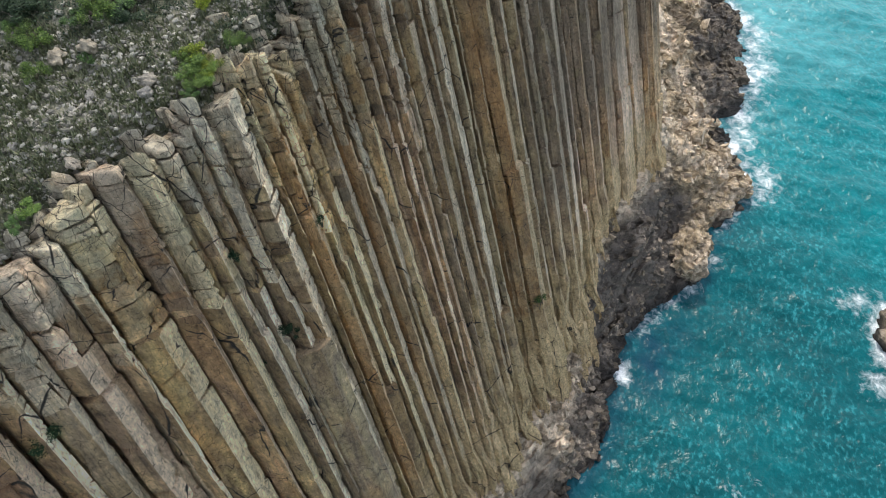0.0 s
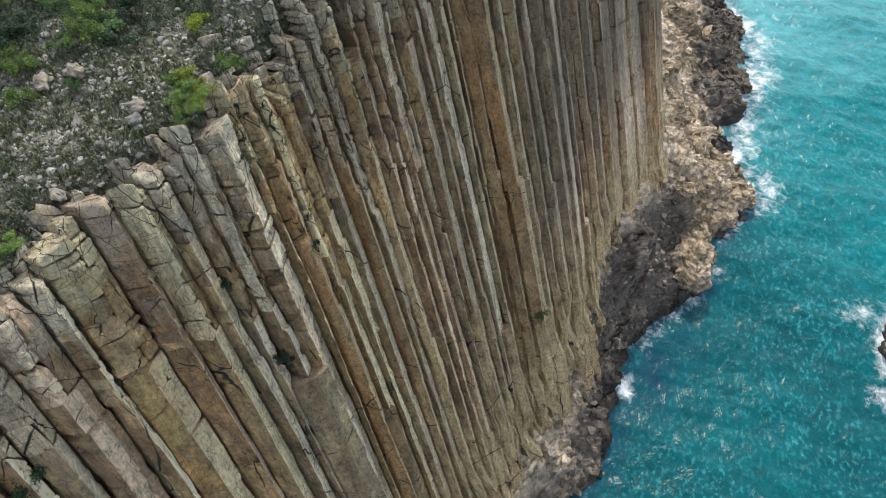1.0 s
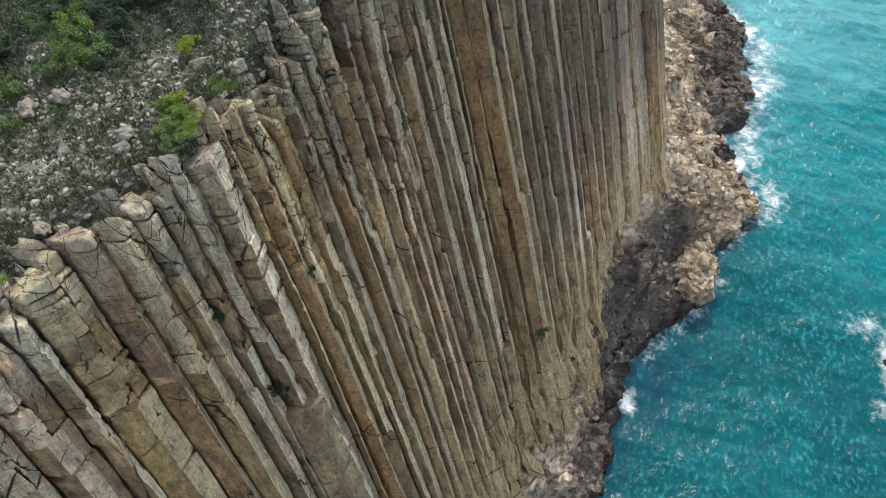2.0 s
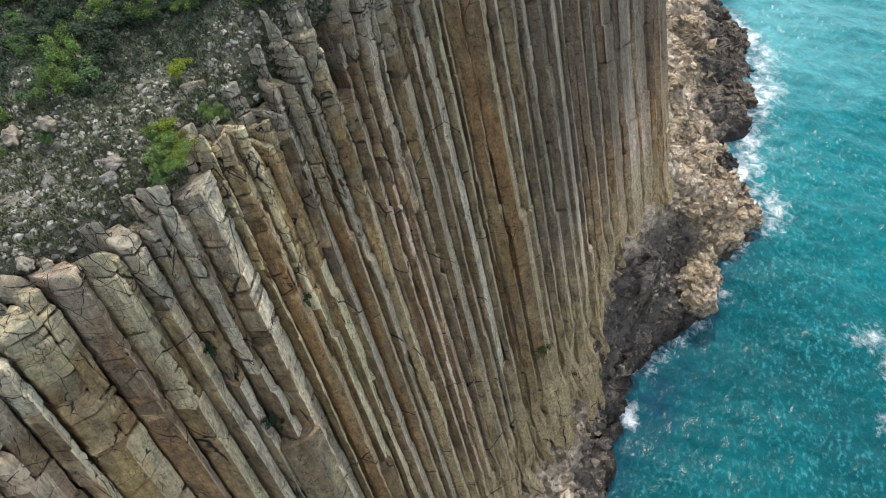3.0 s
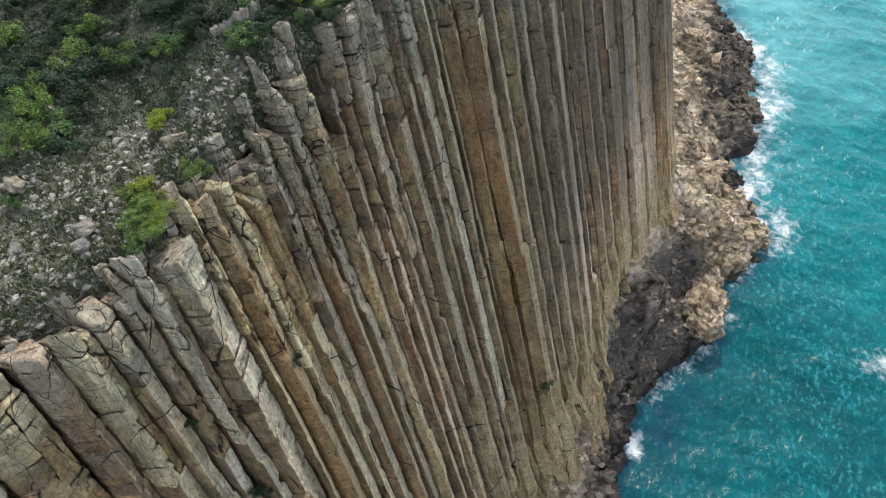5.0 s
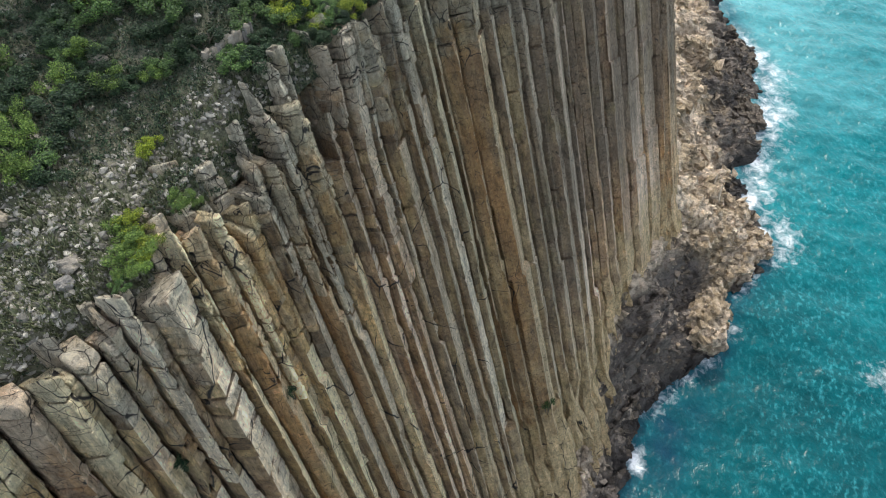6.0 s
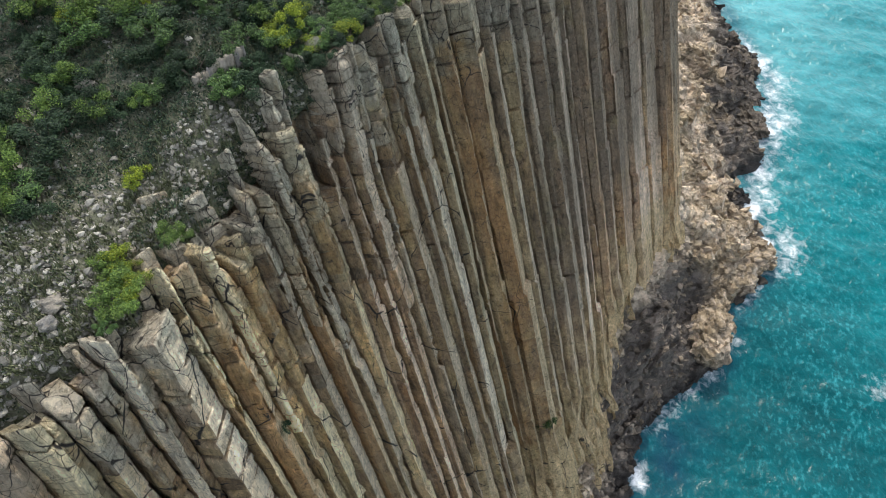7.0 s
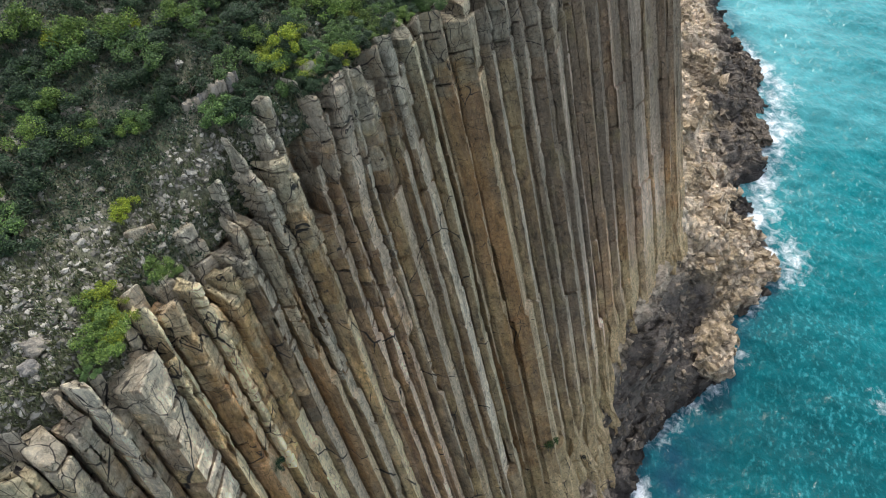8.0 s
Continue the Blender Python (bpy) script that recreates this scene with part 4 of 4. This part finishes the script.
def build_ledge(seed, x, y, z, wide, long_, tall, turn, label):
    """A blocky ledge of shore rock."""
    bm = bmesh.new()
    bmesh.ops.create_icosphere(bm, subdivisions=5, radius=0.5)
    off = Vector((seed * 2.3, seed * 5.1, 0))
    for v in bm.verts:
        q = Vector((v.co.x * wide, v.co.y * long_, v.co.z * tall))
        k = max(abs(v.co.x), abs(v.co.y), abs(v.co.z)) * 2
        q *= 0.55 + 0.45 / max(k, 0.6)
        for size, deep in ((2.4, 0.9), (1.1, 0.8), (0.5, 0.45)):
            seeds = noise.voronoi(q / size + off)[1]
            lean = noise.noise_vector(seeds[0] * 11.3)
            q += v.co.normalized() * deep * (0.5 * noise.noise(seeds[0] * 9.1) + 0.9 * lean.dot(q / size + off - seeds[0]))
        v.co = q
    me = bpy.data.meshes.new("rock_ledge")
    bm.to_mesh(me)
    bm.free()
    me.materials.append(SHORE)
    me.attributes.new("wet", "FLOAT", "POINT").data.foreach_set("value", [max(smoothstep(1.2, 0.3, v.co.z + z), 0.75 if seed > 2 else 0.0) for v in me.vertices])
    ob = tagged(new("rock_ledge", me), label, "rock")
    ob.matrix_world = pose(x, y, z, 0, 0, turn)
    # angular blocks broken out of it
    rng = random.Random(60 + seed)
    high = [v.co.copy() for v in me.vertices if v.co.z > 0.15 * tall]
    shapes = []
    for _ in range(5):
        cube = [(a, b, c) for a in (-0.5, 0.5) for b in (-0.5, 0.5) for c in (-0.5, 0.5)]
        bm = mesh_of("block", [tuple(k + rng.uniform(-0.3, 0.3) for k in q) for q in cube],
                     ((0, 1, 3, 2), (4, 6, 7, 5), (0, 4, 5, 1), (2, 3, 7, 6), (0, 2, 6, 4), (1, 5, 7, 3)), SHORE)
        bm.attributes.new("wet", "FLOAT", "POINT").data.foreach_set("value", [0.75 if seed > 2 else 0.0] * 8)
        shapes.append(bm)
    for _ in range(90):
        k = 0.25 + 0.6 * rng.random() ** 2
        block = part("block", rng.choice(shapes), ob)
        block.matrix_local = Matrix.Translation(rng.choice(high)) @ pose(0, 0, 0, rng.uniform(-25, 25), rng.uniform(-25, 25), rng.uniform(0, 360)) @ Matrix.Diagonal((k * rng.uniform(0.8, 1.6), k, k * 0.7, 1))


build_ledge(1, 28.0, 44.2, 0.7, 4.2, 8.6, 5.8, -14, "sunlit tan rock ledge at the water's edge")
build_ledge(2, 33.4, 52.2, 0.2, 9.5, 4.2, 4.4, 33, "broad tan rock point washed by surf")
build_ledge(3, 40.6, 77.0, -0.3, 4.5, 8.0, 3.8, 10, "dark jagged rock point washed by surf")
build_ledge(4, 42.6, 86.5, -0.3, 5.0, 7.0, 4.0, -25, "dark jagged rock knoll above the surf")


# ---- stones, grass and shrubs on the top ----
def growth(s, d):
    """How thick the green stands: 0 bare stones, 1 closed scrub."""
    p = plan(s, -d)
    return smoothstep(4.2, 6.2, d + (s - 15) * 0.55 + 2.4 * rough(p.x, p.y, 3, 3.0)) * smoothstep(11.5, 15.5, s + 0.4 * d)


def scatter_stones():
    rng = random.Random(5)
    protos = []
    for k in range(10):
        me = stone_mesh("seed_stone", k, STONE, 1, rng.uniform(0.4, 0.75), 0.9)
        protos.append((np.array([v.co for v in me.vertices]) * np.array([rng.uniform(0.55, 1.5) for _ in range(3)]), np.array([list(p.vertices) for p in me.polygons])))
        bpy.data.meshes.remove(me)
    V, F, count = [], [], 0
    for _ in range(80000):
        s, d = rng.uniform(-5, 36), 1.55 + 12.3 * rng.random() ** 1.25
        if rng.random() < growth(s, d) * 0.85:
            continue
        p = plan(s, -d)
        size = 0.03 + 0.16 * rng.random() ** 6
        z = surface(p.x, p.y, d)
        co, tri = rng.choice(protos)
        m = np.array(Euler((rng.uniform(-0.5, 0.5), rng.uniform(-0.5, 0.5), rng.uniform(0, 6.3))).to_matrix()) * size * rng.uniform(0.8, 1.5)
        V.append(co @ m.T + np.array((p.x, p.y, z + size * 0.12)))
        F.append(tri + count)
        count += len(co)
    me = mesh_of("loose_stones", np.concatenate(V).tolist(), np.concatenate(F).tolist(), STONE)
    tagged(new("loose_stones", me), "pale grey loose stones on the cliff top", "stones", kind="stuff")


def scatter_scrub():
    """Low dark growth that closes the ground away from the edge."""
    rng = random.Random(31)
    V, F = [], []
    for _ in range(26000):
        s, d = rng.uniform(4, 40), 1.5 + 15 * rng.random() ** 1.2
        g = max(growth(s, d), 0.8 * smoothstep(2.9, 2.2, d) * smoothstep(12, 15, s))
        if rng.random() > 0.04 + 0.96 * g:
            continue
        p = plan(s, -d)
        z, wide = surface(p.x, p.y, d), rng.uniform(0.12, 0.3)
        for _ in range(9):
            m = Euler((rng.uniform(-1, 1), rng.uniform(-1, 1), rng.uniform(0, 6.3))).to_matrix()
            c = Vector((p.x + rng.gauss(0, wide * 0.5), p.y + rng.gauss(0, wide * 0.5), z + rng.uniform(0.02, wide)))
            w, k = rng.uniform(0.03, 0.065), len(V)
            V += [c + m @ Vector(o) for o in ((-w, 0, 0), (0, -0.5 * w, 0), (w, 0, 0), (0, 0.5 * w, 0))]
            F.append((k, k + 1, k + 2, k + 3))
    tagged(new("low_scrub", mesh_of("low_scrub", V, F, SCRUB)), "low dark green scrub over stony soil", "scrub", kind="stuff")


def scatter_boulders():
    rng = random.Random(8)
    forms = [stone_mesh("boulder", 40 + k, BOULDER, 3, rng.uniform(0.5, 0.75), 0.9) for k in range(6)]
    for _ in range(34):
        s, d = rng.uniform(-3, 36), rng.uniform(1.6, 11)
        if rng.random() < growth(s, d) * 0.7:
            continue
        p = plan(s, -d)
        ob = tagged(new("boulder", rng.choice(forms)), "pale weathered boulder lying on stony soil", "boulder", "boulders on the cliff top")
        k = rng.uniform(0.25, 0.5)
        ob.matrix_world = pose(p.x, p.y, ground_height(p.x, p.y) + 0.1 * k, rng.uniform(-15, 15), rng.uniform(-15, 15), rng.uniform(0, 360)) @ Matrix.Diagonal((k * 1.2, k * 0.8, k, 1))


def scatter_grass():
    rng = random.Random(6)
    V, F = [], []
    for _ in range(30000):
        s, d = rng.uniform(-6, 40), 1.5 + 15.5 * rng.random() ** 1.35
        p = plan(s, -d)
        z = surface(p.x, p.y, d)
        if rng.random() > (0.6 + 0.7 * rough(p.x, p.y, 0, 2.5)) * (1 - 0.75 * growth(s, d)):
            continue
        for _ in range(7):
            a, h, r = rng.uniform(0, 6.28), rng.uniform(0.10, 0.28), rng.uniform(0, 0.2)
            x, y = p.x + r * math.cos(a * 3), p.y + r * math.sin(a * 3)
            k = len(V)
            V += [(x - 0.04 * math.sin(a), y + 0.04 * math.cos(a), z - 0.03), (x + 0.04 * math.sin(a), y - 0.04 * math.cos(a), z - 0.03),
                  (x + 0.6 * h * math.cos(a), y + 0.6 * h * math.sin(a), z + h)]
            F.append((k, k + 1, k + 2))
    tagged(new("dry_grass", mesh_of("dry_grass", V, F, STRAW)), "dry olive grass tufts between the stones", "grass", kind="stuff")


def crown_mesh(name, seed, mat, leaves, size):
    """A crown one metre wide: leaves gathered in uneven clumps."""
    rng = random.Random(seed)
    clumps = []
    for _ in range(11):
        a, r = rng.uniform(0, 6.28), 0.42 * rng.random() ** 0.6
        clumps.append((Vector((r * math.cos(a), r * math.sin(a), 0.22 + 0.36 * rng.random() * (1 - r))), rng.uniform(0.10, 0.20)))
    V, F = [], []
    for _ in range(leaves):
        c, r = rng.choice(clumps)
        q = Vector((rng.gauss(0, 1), rng.gauss(0, 1), rng.gauss(0, 1))).normalized() * r * rng.random() ** 0.4
        m = Euler((rng.uniform(-1, 1), rng.uniform(-1, 1), rng.uniform(0, 6.3))).to_matrix()
        w = size * rng.uniform(0.6, 1.3)
        k = len(V)
        V += [c + q + m @ Vector(o) for o in ((-w, 0, 0), (0, -0.45 * w, 0.1 * w), (w, 0, 0), (0, 0.45 * w, 0.1 * w))]
        F.append((k, k + 1, k + 2, k + 3))
    return mesh_of(name, V, F, mat)


def stem_mesh(seed):
    rng = random.Random(seed)
    V, F = [], []
    for _ in range(6):
        a, r = rng.uniform(0, 6.28), rng.uniform(0.12, 0.35)
        tip, base = Vector((r * math.cos(a), r * math.sin(a), rng.uniform(0.28, 0.45))), Vector((0.04 * math.cos(a), 0.04 * math.sin(a), -0.08))
        k = len(V)
        for c, w in ((base, 0.028), (base.lerp(tip, 0.5) + Vector((0, 0, 0.05)), 0.018), (tip, 0.006)):
            V += [c + Vector((w * math.cos(t), w * math.sin(t), 0)) for t in (0, 2.09, 4.19)]
        for j in (0, 3):
            F += [(k + j + i, k + j + (i + 1) % 3, k + j + 3 + (i + 1) % 3, k + j + 3 + i) for i in range(3)]
    return mesh_of("stem", V, F, BARK)


def make_shrub(mat, kind, seed, leaves, size, label):
    ob = tagged(new("shrub"), label, "shrub", kind)
    part("stem", stem_mesh(seed), ob)
    part("crown", crown_mesh("crown", seed, mat, leaves, size), ob)
    return ob


def scatter_shrubs():
    rng = random.Random(9)
    kinds = ((GREEN, "green shrubs", "low green shrub on the stony cliff top"), (DARK, "dark shrubs", "dense dark green shrub on the cliff top"),
             (BRIGHT, "bright shrubs", "bright yellow-green shrub near the cliff edge"), (FRESH, "fresh shrubs", "fresh green shrub clump at the cliff edge"))
    first = {}
    for c, (mat, group, label) in enumerate(kinds):
        first[c] = [make_shrub(mat, group, 10 * c + k, 2600, 0.026, label) for k in range(3)]
    used = set()

    def plant(c, s, d, wide, tall=1.0):
        p = plan(s, -d)
        m = pose(p.x, p.y, ground_height(p.x, p.y) - 0.03, 0, 0, rng.uniform(0, 360)) 
        src = rng.choice(first[c])
        ob = src if src.name not in used else copy_thing(src, m)
        used.add(ob.name)
        ob.matrix_world = m
        ob.scale = (wide, wide * rng.uniform(0.8, 1.1), wide * tall)

    # the clump at the edge, its neighbour, the bright one further on, and single ones between the stones
    for c, s, d, wide in ((3, 11.8, 2.0, 1.6), (2, 12.3, 2.6, 1.3), (2, 11.9, 1.6, 1.3), (3, 11.1, 2.2, 1.3), (2, 11.6, 2.4, 0.9), (3, 11.9, 2.9, 1.2), (3, 11.5, 1.5, 1.3), (2, 12.3, 2.1, 0.9), (2, 11.4, 1.7, 0.8), (3, 10.8, 1.7, 1.0), (0, 10.4, 1.6, 0.9), (3, 14.0, 1.4, 1.2), (3, 14.3, 1.1, 0.8), (0, 13.7, 1.5, 0.8),
                         (2, 23.7, 3.6, 1.7), (2, 22.6, 3.5, 1.2), (2, 23.3, 2.4, 1.3), (2, 22.9, 4.2, 1.1), (2, 24.3, 3.8, 1.1), (1, 22.4, 2.2, 1.4), (1, 23.0, 1.7, 1.3), (1, 24.0, 2.0, 1.4), (2, 14.9, 3.9, 0.9),
                         (3, 26.7, 3.7, 1.8), (3, 27.3, 2.6, 1.6), (3, 28.2, 1.9, 1.3), (3, 26.8, 1.8, 1.2), (3, 27.7, 3.5, 1.8), (3, 26.6, 4.6, 1.9), (3, 29.2, 1.8, 1.2), (0, 25.6, 2.4, 1.5), (1, 25.3, 1.6, 1.2), (0, 30.6, 1.6, 1.2), (2, 26.9, 3.1, 0.9),
                         (3, 11.2, 7.4, 1.6), (3, 12.6, 7.8, 1.7), (3, 13.4, 8.4, 1.4), (3, 15.4, 8.5, 1.6), (3, 14.8, 11.7, 1.8), (2, 15.3, 3.9, 0.8), (3, 16.4, 7.0, 1.5), (3, 7.7, 6.7, 1.4), (3, 11.7, 7.0, 1.2), (3, 3.2, 1.6, 1.0), (0, 2.6, 1.5, 1.0),
                         (3, 9.2, 8.2, 1.5), (3, 9.1, 9.2, 1.4), (0, 9.5, 6.0, 0.8), (3, 18.9, 12.2, 2.2), (3, 19.5, 10.6, 2.0), (3, 17.0, 8.8, 1.7), (3, 20.7, 9.4, 1.9), (3, 22.3, 8.3, 1.8), (3, 17.7, 5.8, 1.2), (3, 23.4, 5.0, 1.4), (2, 19.0, 11.0, 1.2),
                         (1, 33.0, 1.5, 1.1), (0, 35.5, 1.4, 1.1), (1, 38.5, 1.4, 1.2), (0, 41.0, 1.4, 1.3)):
        plant(c, s, d, wide, 0.72 if d < 3 else 0.9)
    count = 0
    while count < 258:
        s, d = rng.uniform(8, 36), rng.uniform(1.4, 13)
        if rng.random() > growth(s, d):
            continue
        count += 1
        plant(rng.choices((0, 1, 2), (5, 7, 0.12))[0], s, d, rng.uniform(0.8, 2.2), rng.uniform(0.5, 0.8))


def single_rock(seed, x, y, wide, long_, tall, turn, mat, label, name="boulder"):
    ob = tagged(new(name, stone_mesh(name, seed, mat, 3, 0.8, 0.9)), label, "boulder")
    ob.matrix_world = pose(x, y, ground_height(x, y) + 0.12 * tall, 0, 0, turn) @ Matrix.Diagonal((wide, long_, tall, 1))


def crevice_plant(seed, x, y, z, size):
    ob = make_shrub(GREEN if seed == 3 else DARK, "plants in the cliff face", 70 + seed, 1500, 0.03, "green plant rooted in a crack of the cliff")
    ob.matrix_world = pose(x, y, z, 25, 20, 50 * seed)
    ob.scale = (size * 1.0, size * 1.0, size * 1.5)


def outcrop():
    """A low wall of upright pale rock on the top."""
    rnd = random.Random(77)
    ob = tagged(new("rock_outcrop"), "low pale outcrop of upright rock in the scrub", "outcrop")
    for k in range(20):
        x, y = -9.3 + 0.095 * k, 30.1 + 0.053 * k + rnd.uniform(-0.15, 0.15)
        w, h = rnd.uniform(0.10, 0.18), 0.25 + 0.025 * k + rnd.uniform(-0.08, 0.08)
        z = ground_height(x, y) - 0.3
        verts, faces = [], []
        for t, sc in ((0, 1.15), (0.35, 1.05), (0.7, 1.0), (0.92, 0.88), (1.0, 0.6)):
            for a in range(7):
                r = w * sc * rnd.uniform(0.8, 1.15)
                verts.append((x + r * math.cos(a * 0.9 + k), y + 0.8 * r * math.sin(a * 0.9 + k) + 0.3 * t, z + (h + 0.3) * t + rnd.uniform(-0.06, 0.06)))
        for t in range(4):
            faces += [(7 * t + a, 7 * t + (a + 1) % 7, 7 * t + 7 + (a + 1) % 7, 7 * t + 7 + a) for a in range(7)]
        faces.append(tuple(28 + a for a in range(7)))
        part("stone", mesh_of("stone", verts, faces, BOULDER), ob)


outcrop()
single_rock(3, -11.9, 21.1, 0.7, 0.55, 0.45, 30, BOULDER, "tan boulder among loose stones")
single_rock(5, -11.9, 20.4, 0.5, 0.45, 0.4, 70, BOULDER, "small tan boulder among loose stones")
single_rock(6, -15.9, 22.2, 0.6, 0.7, 0.7, 10, BOULDER, "blue-grey boulder beside a shrub")
single_rock(8, -14.6, 22.6, 0.5, 0.6, 0.8, 80, BOULDER, "pale upright boulder beside a shrub")
single_rock(9, -13.4, 30.2, 0.6, 0.5, 0.6, 0, BOULDER, "pale boulder half hidden in scrub")
for k, (x, y, z, size) in enumerate(((-15.2, 8.8, 37.6, 1.5), (-7.7, 15.2, 33.9, 1.1), (-9.3, 16.4, 38.4, 0.8), (7.9, 27.8, 15.4, 1.8), (-6.0, 20.0, 36.4, 0.7), (-8.3, 14.5, 33.1, 0.9))):
    crevice_plant(k, x, y, z, size)

scatter_stones()
scatter_boulders()
scatter_grass()
scatter_scrub()
scatter_shrubs()
